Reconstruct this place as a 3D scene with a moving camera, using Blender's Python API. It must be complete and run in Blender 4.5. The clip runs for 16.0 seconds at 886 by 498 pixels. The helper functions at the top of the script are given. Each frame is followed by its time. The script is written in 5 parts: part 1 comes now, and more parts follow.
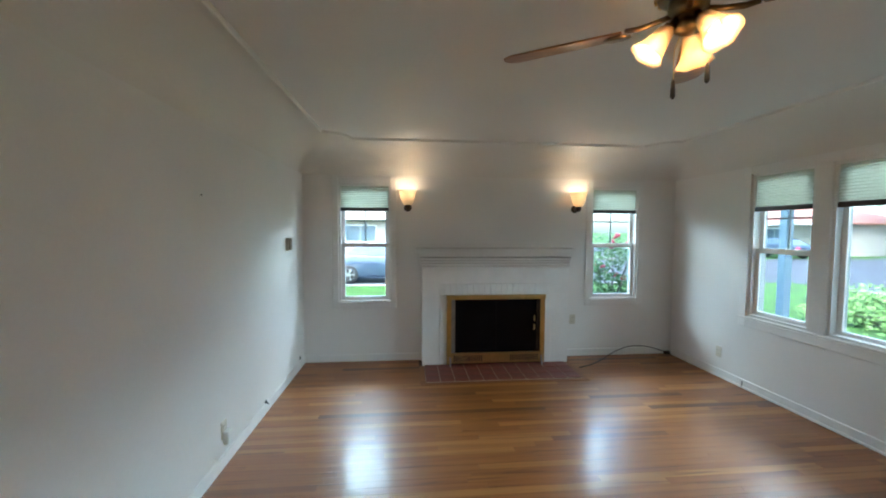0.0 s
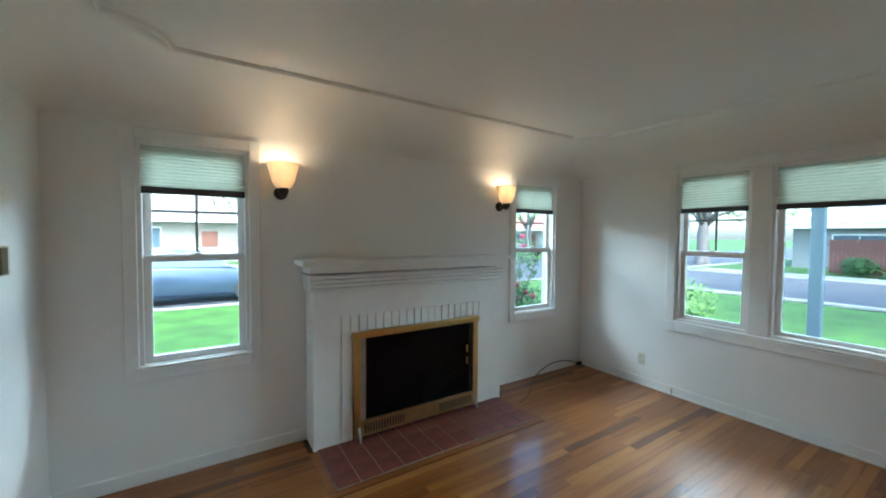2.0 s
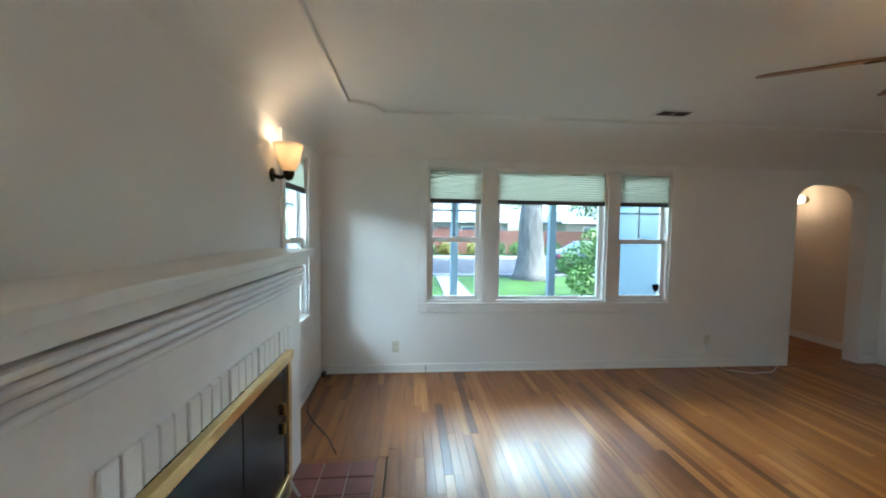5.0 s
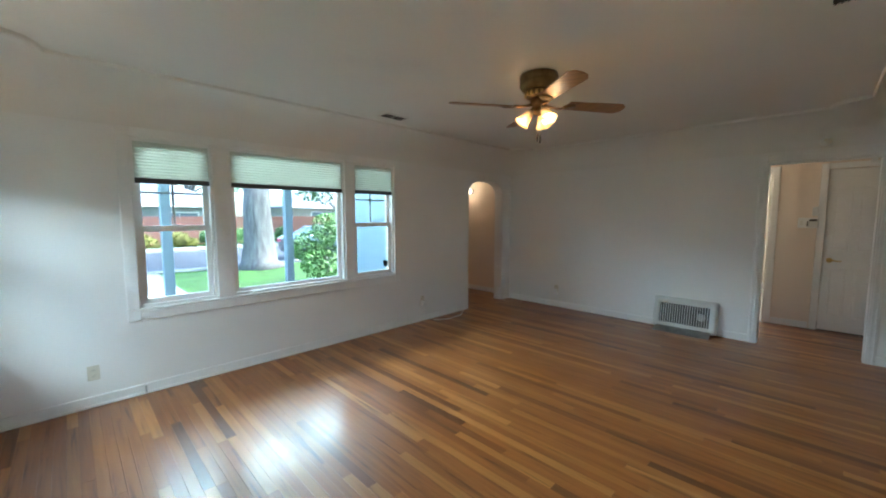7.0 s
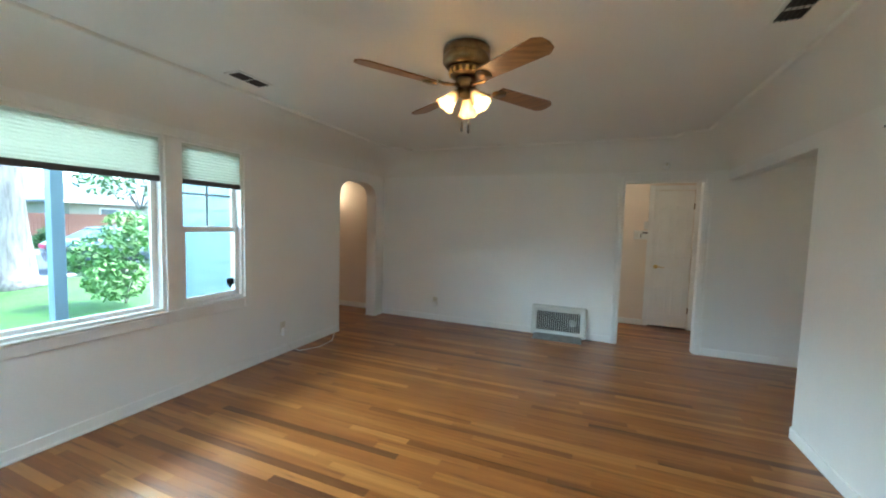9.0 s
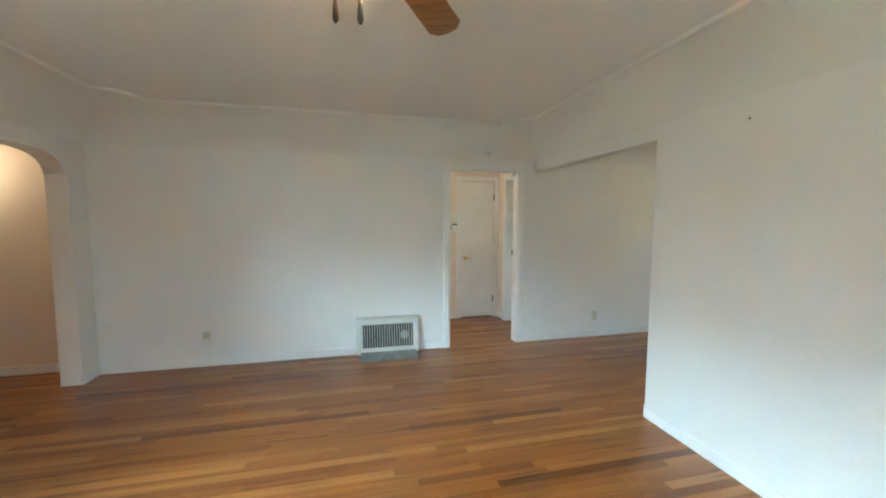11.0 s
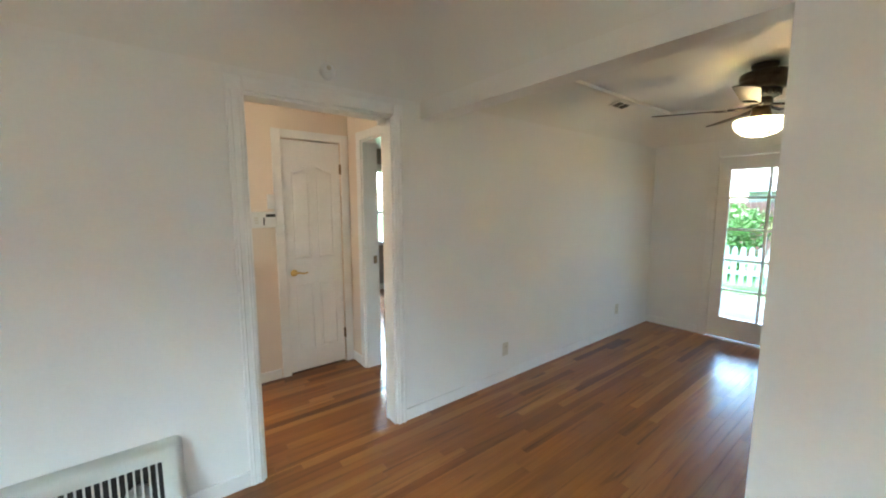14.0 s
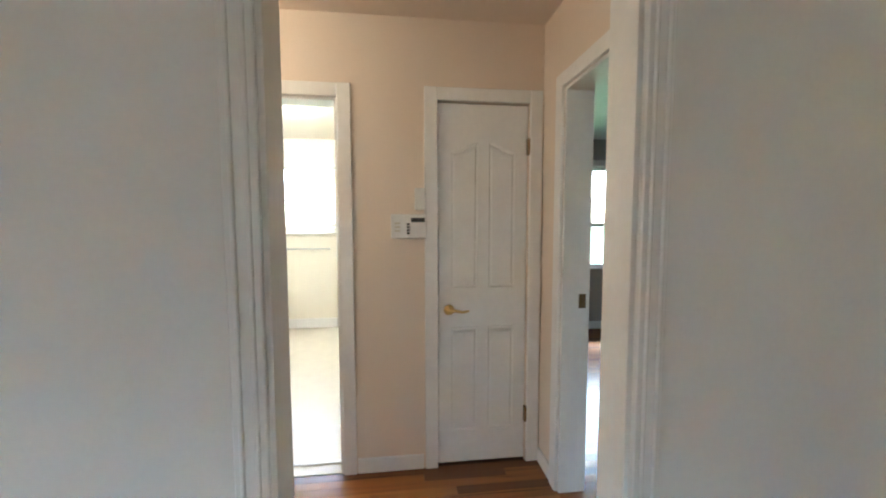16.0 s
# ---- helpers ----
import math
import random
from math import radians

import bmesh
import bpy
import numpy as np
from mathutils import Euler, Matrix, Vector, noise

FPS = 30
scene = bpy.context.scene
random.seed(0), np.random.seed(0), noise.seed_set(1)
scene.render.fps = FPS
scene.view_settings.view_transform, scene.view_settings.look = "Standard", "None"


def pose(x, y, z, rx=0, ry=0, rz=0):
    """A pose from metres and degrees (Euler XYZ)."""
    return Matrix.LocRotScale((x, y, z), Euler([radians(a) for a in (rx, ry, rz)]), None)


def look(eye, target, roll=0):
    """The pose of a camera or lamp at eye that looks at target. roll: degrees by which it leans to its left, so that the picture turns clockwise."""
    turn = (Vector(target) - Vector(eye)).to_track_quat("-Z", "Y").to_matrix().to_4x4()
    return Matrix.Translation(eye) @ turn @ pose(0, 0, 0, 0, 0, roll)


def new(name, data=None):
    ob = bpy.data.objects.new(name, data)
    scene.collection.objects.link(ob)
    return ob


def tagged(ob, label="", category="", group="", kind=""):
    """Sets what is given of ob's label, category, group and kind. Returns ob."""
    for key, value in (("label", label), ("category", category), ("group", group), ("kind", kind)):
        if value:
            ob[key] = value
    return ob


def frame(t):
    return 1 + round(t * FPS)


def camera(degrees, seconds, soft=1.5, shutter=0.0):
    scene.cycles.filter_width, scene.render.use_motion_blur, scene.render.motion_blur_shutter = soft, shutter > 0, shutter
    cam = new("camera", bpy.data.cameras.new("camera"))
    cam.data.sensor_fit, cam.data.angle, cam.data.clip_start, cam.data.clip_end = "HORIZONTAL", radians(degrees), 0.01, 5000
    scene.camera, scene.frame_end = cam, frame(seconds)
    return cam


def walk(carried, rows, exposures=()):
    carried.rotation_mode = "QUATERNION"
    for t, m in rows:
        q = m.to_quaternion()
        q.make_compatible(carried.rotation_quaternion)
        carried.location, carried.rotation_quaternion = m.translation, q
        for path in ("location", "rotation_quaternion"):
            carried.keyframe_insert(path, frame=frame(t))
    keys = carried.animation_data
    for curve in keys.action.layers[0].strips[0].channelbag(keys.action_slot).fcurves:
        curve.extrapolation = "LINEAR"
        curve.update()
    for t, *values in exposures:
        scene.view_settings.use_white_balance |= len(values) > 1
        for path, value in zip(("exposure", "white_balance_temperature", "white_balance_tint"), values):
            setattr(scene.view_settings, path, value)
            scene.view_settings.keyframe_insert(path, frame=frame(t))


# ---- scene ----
cam = camera(99.6, 16.0, soft=2.0)
PATH = [
    (0, (1.134, 1.126, 1.529), (1.318, 3.115, 1.426), 0.3),
    (0.5, (0.957, 1.463, 1.522), (1.391, 3.413, 1.422), 0.4),
    (1, (0.831, 1.859, 1.523), (1.444, 3.76, 1.435), 0.4),
    (1.5, (0.7, 2.259, 1.516), (1.538, 4.073, 1.432), 0.5),
    (2, (0.667, 2.666, 1.499), (1.747, 4.347, 1.425), 0.4),
    (2.5, (0.593, 3.119, 1.454), (1.856, 4.669, 1.413), 0.2),
    (3, (0.608, 3.548, 1.489), (2.133, 4.839, 1.412), 0.8),
    (3.2, (0.632, 3.735, 1.493), (2.246, 4.909, 1.400), 0.8),
    (5.3, (0.661, 4.742, 1.45), (2.597, 4.257, 1.333), 0.5),
    (5.5, (0.702, 4.823, 1.456), (2.573, 4.129, 1.324), 0.3),
    (6, (0.584, 4.806, 1.456), (2.306, 3.804, 1.28), 0.2),
    (6.5, (0.568, 4.802, 1.464), (2.111, 3.541, 1.282), 0.0),
    (7, (0.569, 4.8, 1.455), (1.978, 3.392, 1.278), -0.0),
    (7.5, (0.635, 4.764, 1.455), (1.893, 3.22, 1.272), -0.0),
    (8, (0.818, 4.646, 1.473), (1.909, 2.981, 1.285), 0.1),
    (8.2, (0.918, 4.621, 1.453), (1.944, 2.911, 1.289), 0.6),
    (10.3, (1.909, 3.861, 1.482), (1.917, 1.868, 1.323), 0.5),
    (10.5, (1.977, 3.743, 1.486), (1.826, 1.755, 1.328), 0.1),
    (11, (2.057, 3.398, 1.468), (1.591, 1.459, 1.311), 0.2),
    (11.5, (2.102, 3.086, 1.466), (1.365, 1.234, 1.305), 0.0),
    (12, (2.057, 2.758, 1.471), (1.023, 1.054, 1.297), -0.0),
    (12.5, (1.911, 2.377, 1.473), (0.725, 0.78, 1.27), -0.1),
    (13, (1.824, 2.02, 1.472), (0.582, 0.468, 1.251), -0.1),
    (13.5, (1.628, 1.688, 1.46), (0.366, 0.153, 1.235), -0.0),
    (14, (1.389, 1.392, 1.485), (0.168, -0.174, 1.249), -0.1),
    (14.5, (1.185, 1.091, 1.467), (0.04, -0.533, 1.24), -0.2),
    (15, (0.926, 0.765, 1.438), (-0.03, -0.979, 1.228), -0.4),
    (15.5, (0.776, 0.439, 1.383), (0.22, -1.476, 1.224), -0.2),
    (16, (0.719, 0.129, 1.385), (0.485, -1.852, 1.244), -0.1),
]
EXPOSURE = [(0.0, 5.0, 5500, 3), (3.0, 4.9, 5350, 0), (5.5, 5.25, 5450, 2), (8.0, 5.45, 5400, 0), (10.5, 6.35, 5250, -4), (13.0, 6.6, 5450, -3), (14.5, 6.4, 5500, 1),
            (15.0, 6.4, 5450, 0), (15.5, 6.5, 5300, 2), (16.0, 6.15, 5300, 3)]
walk(cam, [(t, look(eye, target, roll)) for t, eye, target, roll in PATH], EXPOSURE)

# ---- world, sun, lamps ----
world = bpy.data.worlds.new("sky")
scene.world = world
world.use_nodes = True
wn = world.node_tree.nodes
sky = wn.new("ShaderNodeTexSky")
sky.sky_type, sky.sun_disc = "NISHITA", False
sky.sun_elevation, sky.sun_rotation = radians(52), radians(200)
sky.air_density, sky.dust_density, sky.ozone_density = 1.0, 3.0, 1.0
wn["Background"].inputs["Strength"].default_value = 0.075
world.node_tree.links.new(sky.outputs["Color"], wn["Background"].inputs["Color"])
sun_data = bpy.data.lights.new("sun", "SUN")
sun_data.energy, sun_data.angle, sun_data.color = 0.5, radians(15), (1.0, 0.96, 0.9)
sun = new("sun", sun_data)
sun.matrix_world = look((-8, -16, 26), (0, 0, 0))


def bulb_light(name, place, watts, colour=(1.0, 0.68, 0.40), size=0.03):
    d = bpy.data.lights.new(name, "POINT")
    d.energy, d.color, d.shadow_soft_size = watts, colour, size
    o = new(name, d)
    o.location = place
    return o


def sky_stand_in(name, place, aim, wide, high, watts):
    """An added stand-in for the open sky's light: an unseen soft panel outside a window, at about eave height, sending
    its light down into the room.
    """
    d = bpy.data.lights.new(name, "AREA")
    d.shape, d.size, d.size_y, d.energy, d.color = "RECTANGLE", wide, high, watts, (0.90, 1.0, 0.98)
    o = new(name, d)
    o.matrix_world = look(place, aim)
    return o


# Added fill panels above the sight lines; the sky alone leaves the room dim.
sky_stand_in("window_fill_lamp", (2.13, 7.3, 2.5), (2.13, 3.2, 1.2), 5.0, 0.7, 12.5)
sky_stand_in("window_fill_lamp", (6.33, 3.6, 2.34), (1.2, 3.0, 1.0), 4.2, 0.55, 7.3)

# ---- materials ----
def mat(name, base, rough=0.5, metal=0.0, vary=0.12, scale=6.0, bump=0.05, fine=120.0, coat=0.0, emit=None, power=0.0,
        stretch=(1, 1, 1), sheen=0.5):
    m = bpy.data.materials.new(name)
    m.use_nodes = True
    nt = m.node_tree
    n, l = nt.nodes, nt.links
    p = n["Principled BSDF"]
    p.inputs["Roughness"].default_value = rough
    p.inputs["Metallic"].default_value = metal
    p.inputs["Coat Weight"].default_value = coat
    p.inputs["Specular IOR Level"].default_value = sheen
    tc = n.new("ShaderNodeTexCoord")
    mp = n.new("ShaderNodeMapping")
    mp.inputs["Scale"].default_value = stretch
    l.new(tc.outputs["Object"], mp.inputs["Vector"])
    big = n.new("ShaderNodeTexNoise")
    big.inputs["Scale"].default_value, big.inputs["Detail"].default_value = scale, 5
    l.new(mp.outputs["Vector"], big.inputs["Vector"])
    small = n.new("ShaderNodeTexNoise")
    small.inputs["Scale"].default_value, small.inputs["Detail"].default_value = fine, 3
    l.new(mp.outputs["Vector"], small.inputs["Vector"])
    mix = n.new("ShaderNodeMath")
    mix.operation = "MULTIPLY_ADD"
    mix.inputs[1].default_value = 0.4
    l.new(small.outputs["Fac"], mix.inputs[0])
    l.new(big.outputs["Fac"], mix.inputs[2])
    ramp = n.new("ShaderNodeValToRGB")
    lo = [max(c * (1 - vary), 0) for c in base]
    hi = [min(c * (1 + vary), 1) for c in base]
    ramp.color_ramp.elements[0].position, ramp.color_ramp.elements[1].position = 0.45, 0.95
    ramp.color_ramp.elements[0].color, ramp.color_ramp.elements[1].color = (*lo, 1), (*hi, 1)
    l.new(mix.outputs[0], ramp.inputs["Fac"])
    l.new(ramp.outputs["Color"], p.inputs["Base Color"])
    if bump:
        b = n.new("ShaderNodeBump")
        b.inputs["Strength"].default_value, b.inputs["Distance"].default_value = bump, 0.01
        l.new(mix.outputs[0], b.inputs["Height"])
        l.new(b.outputs["Normal"], p.inputs["Normal"])
    if emit:
        p.inputs["Emission Color"].default_value = (*emit, 1)
        p.inputs["Emission Strength"].default_value = power
    return m


def wood_floor(name, island):
    m = bpy.data.materials.new(name)
    m.use_nodes = True
    nt = m.node_tree
    n, l = nt.nodes, nt.links
    p = n["Principled BSDF"]
    rnd = n.new("ShaderNodeNewGeometry").outputs["Random Per Island"] if island else n.new("ShaderNodeObjectInfo").outputs["Random"]
    geo = n.new("ShaderNodeNewGeometry")
    shift = n.new("ShaderNodeVectorMath")
    shift.operation = "MULTIPLY_ADD"
    comb = n.new("ShaderNodeCombineXYZ")
    for k in range(3):
        l.new(rnd, comb.inputs[k])
    shift.inputs[1].default_value = (37.0, 11.0, 53.0)
    l.new(comb.outputs[0], shift.inputs[0])
    l.new(geo.outputs["Position"], shift.inputs[2])
    mp = n.new("ShaderNodeMapping")
    mp.inputs["Scale"].default_value = (1.6, 30.0, 30.0)
    l.new(shift.outputs[0], mp.inputs["Vector"])
    grain = n.new("ShaderNodeTexNoise")
    grain.inputs["Scale"].default_value, grain.inputs["Detail"].default_value, grain.inputs["Distortion"].default_value = 1.0, 7, 0.6
    l.new(mp.outputs["Vector"], grain.inputs["Vector"])
    tone = n.new("ShaderNodeValToRGB")
    e = tone.color_ramp.elements
    e[0].position, e[0].color = 0.0, (0.11, 0.036, 0.008, 1)
    e[1].position, e[1].color = 1.0, (0.40, 0.175, 0.044, 1)
    for pos, col in ((0.10, (0.20, 0.068, 0.013, 1)), (0.22, (0.245, 0.088, 0.017, 1)), (0.75, (0.285, 0.107, 0.021, 1))):
        k = e.new(pos)
        k.color = col
    l.new(rnd, tone.inputs["Fac"])
    streak = n.new("ShaderNodeValToRGB")
    s = streak.color_ramp.elements
    s[0].position, s[0].color = 0.28, (0.42, 0.36, 0.30, 1)
    s[1].position, s[1].color = 0.62, (1.08, 1.06, 1.03, 1)
    k = s.new(0.40)
    k.color = (0.88, 0.85, 0.82, 1)
    l.new(grain.outputs["Fac"], streak.inputs["Fac"])
    mul = n.new("ShaderNodeMix")
    mul.data_type, mul.blend_type = "RGBA", "MULTIPLY"
    mul.inputs[0].default_value = 1.0
    l.new(tone.outputs["Color"], mul.inputs[6])
    l.new(streak.outputs["Color"], mul.inputs[7])
    l.new(mul.outputs[2], p.inputs["Base Color"])
    wear = n.new("ShaderNodeTexNoise")
    wear.inputs["Scale"].default_value, wear.inputs["Detail"].default_value = 2.2, 6
    l.new(geo.outputs["Position"], wear.inputs["Vector"])
    rr = n.new("ShaderNodeMapRange")
    rr.inputs[1].default_value, rr.inputs[2].default_value, rr.inputs[3].default_value, rr.inputs[4].default_value = 0.3, 0.7, 0.36, 0.50
    l.new(wear.outputs["Fac"], rr.inputs[0])
    l.new(rr.outputs[0], p.inputs["Roughness"])
    wave = n.new("ShaderNodeBump")
    wave.inputs["Strength"].default_value, wave.inputs["Distance"].default_value = 0.06, 0.01
    l.new(grain.outputs["Fac"], wave.inputs["Height"])
    l.new(wave.outputs["Normal"], p.inputs["Normal"])
    p.inputs["Specular IOR Level"].default_value = 0.35
    film = n.new("ShaderNodeMapRange")
    film.inputs[1].default_value, film.inputs[2].default_value, film.inputs[3].default_value, film.inputs[4].default_value = 0.3, 0.7, 0.12, 0.22
    l.new(wear.outputs["Fac"], film.inputs[0])
    p.inputs["Coat Weight"].default_value = 0.6
    l.new(film.outputs[0], p.inputs["Coat Roughness"])
    return m


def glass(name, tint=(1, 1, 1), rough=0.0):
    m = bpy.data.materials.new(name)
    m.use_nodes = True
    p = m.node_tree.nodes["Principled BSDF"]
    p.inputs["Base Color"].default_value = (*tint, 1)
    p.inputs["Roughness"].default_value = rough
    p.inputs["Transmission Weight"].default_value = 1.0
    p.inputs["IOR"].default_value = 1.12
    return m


def cloth_screen(name, colour, amount):
    m = bpy.data.materials.new(name)
    m.use_nodes = True
    n, l = m.node_tree.nodes, m.node_tree.links
    d, t, mx = n.new("ShaderNodeBsdfDiffuse"), n.new("ShaderNodeBsdfTranslucent"), n.new("ShaderNodeMixShader")
    noise_tex = n.new("ShaderNodeTexNoise")
    noise_tex.inputs["Scale"].default_value = 260.0
    tint = n.new("ShaderNodeMix")
    tint.data_type = "RGBA"
    tint.inputs[6].default_value, tint.inputs[7].default_value = (*[c * 0.93 for c in colour], 1), (*colour, 1)
    l.new(noise_tex.outputs["Fac"], tint.inputs[0])
    for s in (d, t):
        l.new(tint.outputs[2], s.inputs["Color"])
    mx.inputs[0].default_value = amount
    l.new(d.outputs[0], mx.inputs[1])
    l.new(t.outputs[0], mx.inputs[2])
    l.new(mx.outputs[0], n["Material Output"].inputs["Surface"])
    return m


def lamp_glass(name, colour, glow, power, clear):
    """Frosted lamp glass: part of the bulb's light goes straight through, part is scattered to both sides."""
    m = bpy.data.materials.new(name)
    m.use_nodes = True
    n, l = m.node_tree.nodes, m.node_tree.links
    p = n["Principled BSDF"]
    p.inputs["Roughness"].default_value = 0.35
    p.inputs["Emission Color"].default_value, p.inputs["Emission Strength"].default_value = (*glow, 1), power
    cloud, tint = n.new("ShaderNodeTexNoise"), n.new("ShaderNodeMix")
    cloud.inputs["Scale"].default_value, cloud.inputs["Detail"].default_value = 16.0, 4
    tint.data_type = "RGBA"
    tint.inputs[6].default_value, tint.inputs[7].default_value = (*[c * 0.85 for c in colour], 1), (*[min(c * 1.1, 1) for c in colour], 1)
    l.new(cloud.outputs["Fac"], tint.inputs[0])
    t, c = n.new("ShaderNodeBsdfTranslucent"), n.new("ShaderNodeBsdfTransparent")
    c.inputs["Color"].default_value = (1.0, 0.86, 0.66, 1)
    one, two = n.new("ShaderNodeMixShader"), n.new("ShaderNodeMixShader")
    l.new(tint.outputs[2], p.inputs["Base Color"])
    l.new(tint.outputs[2], t.inputs["Color"])
    one.inputs[0].default_value, two.inputs[0].default_value = 0.35, clear
    l.new(p.outputs[0], one.inputs[1])
    l.new(t.outputs[0], one.inputs[2])
    l.new(one.outputs[0], two.inputs[1])
    l.new(c.outputs[0], two.inputs[2])
    l.new(two.outputs[0], n["Material Output"].inputs["Surface"])
    return m


PAINT = mat("wall_paint", (0.81, 0.80, 0.78), 0.55, vary=0.035, scale=1.1, bump=0.10, fine=70)
CEIL = mat("ceiling_paint", (0.78, 0.765, 0.73), 0.6, vary=0.03, scale=0.9, bump=0.08, fine=60)
TRIM = mat("white_gloss_paint", (0.82, 0.815, 0.80), 0.32, vary=0.04, scale=5, bump=0.03, fine=40)
PEACH = mat("peach_wall_paint", (0.76, 0.66, 0.56), 0.55, vary=0.03, scale=1.1, bump=0.08, fine=70)
CREAM = mat("cream_wall_paint", (0.82, 0.78, 0.68), 0.45, vary=0.03, scale=1.2, bump=0.05, fine=70)
TAUPE = mat("taupe_wall_paint", (0.42, 0.37, 0.33), 0.55, vary=0.03, scale=1.2, bump=0.05, fine=70)
OAK = wood_floor("varnished_oak", False)
OAK_ALL = wood_floor("varnished_oak_field", True)
SUBFLOOR = mat("dark_subfloor", (0.05, 0.025, 0.012), 0.8)
VINYL = mat("pale_bathroom_floor", (0.66, 0.62, 0.54), 0.3, vary=0.05, scale=9)
TILE = mat("red_quarry_tile", (0.16, 0.042, 0.033), 0.5, vary=0.35, scale=4.5, bump=0.08, fine=90)
GROUT = mat("pale_grout", (0.36, 0.29, 0.25), 0.9, vary=0.2, scale=30)
BRASS = mat("brass", (0.66, 0.48, 0.20), 0.28, 1.0, vary=0.12, scale=14, bump=0.02)
AGED_BRASS = mat("antique_brass", (0.20, 0.14, 0.075), 0.32, 1.0, vary=0.3, scale=20, bump=0.03)
BRONZE = mat("dark_bronze", (0.05, 0.042, 0.035), 0.35, 0.9, vary=0.3, scale=20)
STEEL = mat("galvanised_steel", (0.42, 0.43, 0.42), 0.38, 0.9, vary=0.2, scale=12, bump=0.05)
SOOT = mat("sooty_firebox", (0.012, 0.011, 0.010), 0.9, vary=0.5, scale=9, bump=0.3)
DARKGLASS = mat("smoked_glass", (0.004, 0.004, 0.005), 0.2, vary=0.3, scale=4, bump=0.0, sheen=0.12)
BLACK = mat("black_plastic_and_slot_shade", (0.02, 0.02, 0.02), 0.45, vary=0.2)
GREYRAIL = mat("grey_shade_rail", (0.055, 0.05, 0.055), 0.5, vary=0.1, scale=20)
IVORY = mat("ivory_plastic", (0.62, 0.58, 0.48), 0.35, vary=0.04, scale=30, bump=0.0)
WHITEPL = mat("white_plastic", (0.78, 0.78, 0.76), 0.35, vary=0.03, scale=30, bump=0.0)
ENAMEL = mat("off_white_enamel", (0.60, 0.60, 0.56), 0.35, vary=0.06, scale=9, bump=0.03)
BLADE = mat("oak_fan_blade", (0.24, 0.115, 0.035), 0.35, vary=0.45, scale=5, bump=0.03, fine=30, stretch=(1, 9, 1))
DARKBLADE = mat("dark_fan_blade", (0.05, 0.032, 0.02), 0.4, vary=0.3, scale=5, stretch=(1, 9, 1))
SHADE = lamp_glass("alabaster_glass", (0.50, 0.36, 0.21), (1.0, 0.62, 0.28), 0.003, 0.40)
SCONCE_GLASS = lamp_glass("frosted_sconce_glass", (0.78, 0.69, 0.56), (1.0, 0.62, 0.30), 0.004, 0.10)
BOWL = lamp_glass("opal_bowl_glass", (0.85, 0.78, 0.62), (1.0, 0.74, 0.42), 0.012, 0.35)
GLOBE = mat("opal_glass_globe", (0.9, 0.85, 0.7), 0.3, vary=0.05, bump=0.0, emit=(1.0, 0.78, 0.48), power=0.12)
BULB = mat("lit_bulb", (1, 0.9, 0.7), 0.4, vary=0.0, bump=0.0, emit=(1.0, 0.80, 0.50), power=0.10)
# Strong grey tint added to darken the bright view outdoors.
PANE = glass("view_dimming_window_glass", (0.47, 0.51, 0.505))
FABRIC = cloth_screen("pleated_shade_fabric", (0.62, 0.64, 0.58), 0.45)
SHEER = cloth_screen("white_sheer", (0.85, 0.86, 0.87), 0.6)
GRASS = mat("lawn_grass", (0.042, 0.105, 0.008), 0.8, vary=0.5, scale=1.5, bump=0.5, fine=45)
BLADES = mat("grass_blades", (0.09, 0.25, 0.035), 0.7, vary=0.4, scale=2.0, bump=0.0)
ASPHALT = mat("asphalt", (0.055, 0.058, 0.066), 0.75, vary=0.25, scale=0.6, bump=0.2, fine=80)
CONCRETE = mat("concrete", (0.28, 0.275, 0.27), 0.8, vary=0.15, scale=1.5, bump=0.15, fine=60)
SIDING = mat("pale_blue_siding", (0.27, 0.35, 0.42), 0.55, vary=0.05, scale=3)
STUCCO = mat("cream_stucco", (0.33, 0.30, 0.26), 0.8, vary=0.08, scale=3, bump=0.2)
GREYWALL = mat("grey_house_wall", (0.27, 0.28, 0.29), 0.8, vary=0.08, scale=3, bump=0.1)
SHINGLE = mat("grey_roof_shingles", (0.20, 0.215, 0.24), 0.85, vary=0.25, scale=2, bump=0.3, fine=25)
REDWOOD = mat("weathered_redwood", (0.20, 0.085, 0.06), 0.8, vary=0.35, scale=2.5, bump=0.2, stretch=(3, 3, 0.4))
BRICKRED = mat("red_brick", (0.33, 0.15, 0.11), 0.8, vary=0.25, scale=8, bump=0.2)
BARK = mat("grey_bark", (0.16, 0.145, 0.135), 0.9, vary=0.65, scale=5, bump=1.0, fine=24, stretch=(2.5, 2.5, 0.35))
LEAF = mat("green_leaves", (0.065, 0.13, 0.032), 0.6, vary=0.5, scale=2.0, bump=0.0)
LEAF_LIGHT = mat("light_green_leaves", (0.12, 0.22, 0.05), 0.6, vary=0.4, scale=3.0, bump=0.0)
LEAF_YELLOW = mat("yellow_leaves", (0.20, 0.19, 0.03), 0.6, vary=0.4, scale=3.0, bump=0.0)
PETAL = mat("pink_petals", (0.62, 0.07, 0.13), 0.6, vary=0.3, scale=9, bump=0.0)
CARBLUE = mat("dark_blue_car_paint", (0.03, 0.045, 0.075), 0.2, 0.3, vary=0.1, coat=0.8, bump=0.0)
CARSILVER = mat("silver_grey_car_paint", (0.05, 0.075, 0.12), 0.25, 0.3, vary=0.1, coat=0.8, bump=0.0)
RUBBER = mat("tyre_rubber", (0.02, 0.02, 0.02), 0.8)
ALLOY = mat("alloy_rim", (0.55, 0.56, 0.58), 0.3, 0.9, vary=0.05)
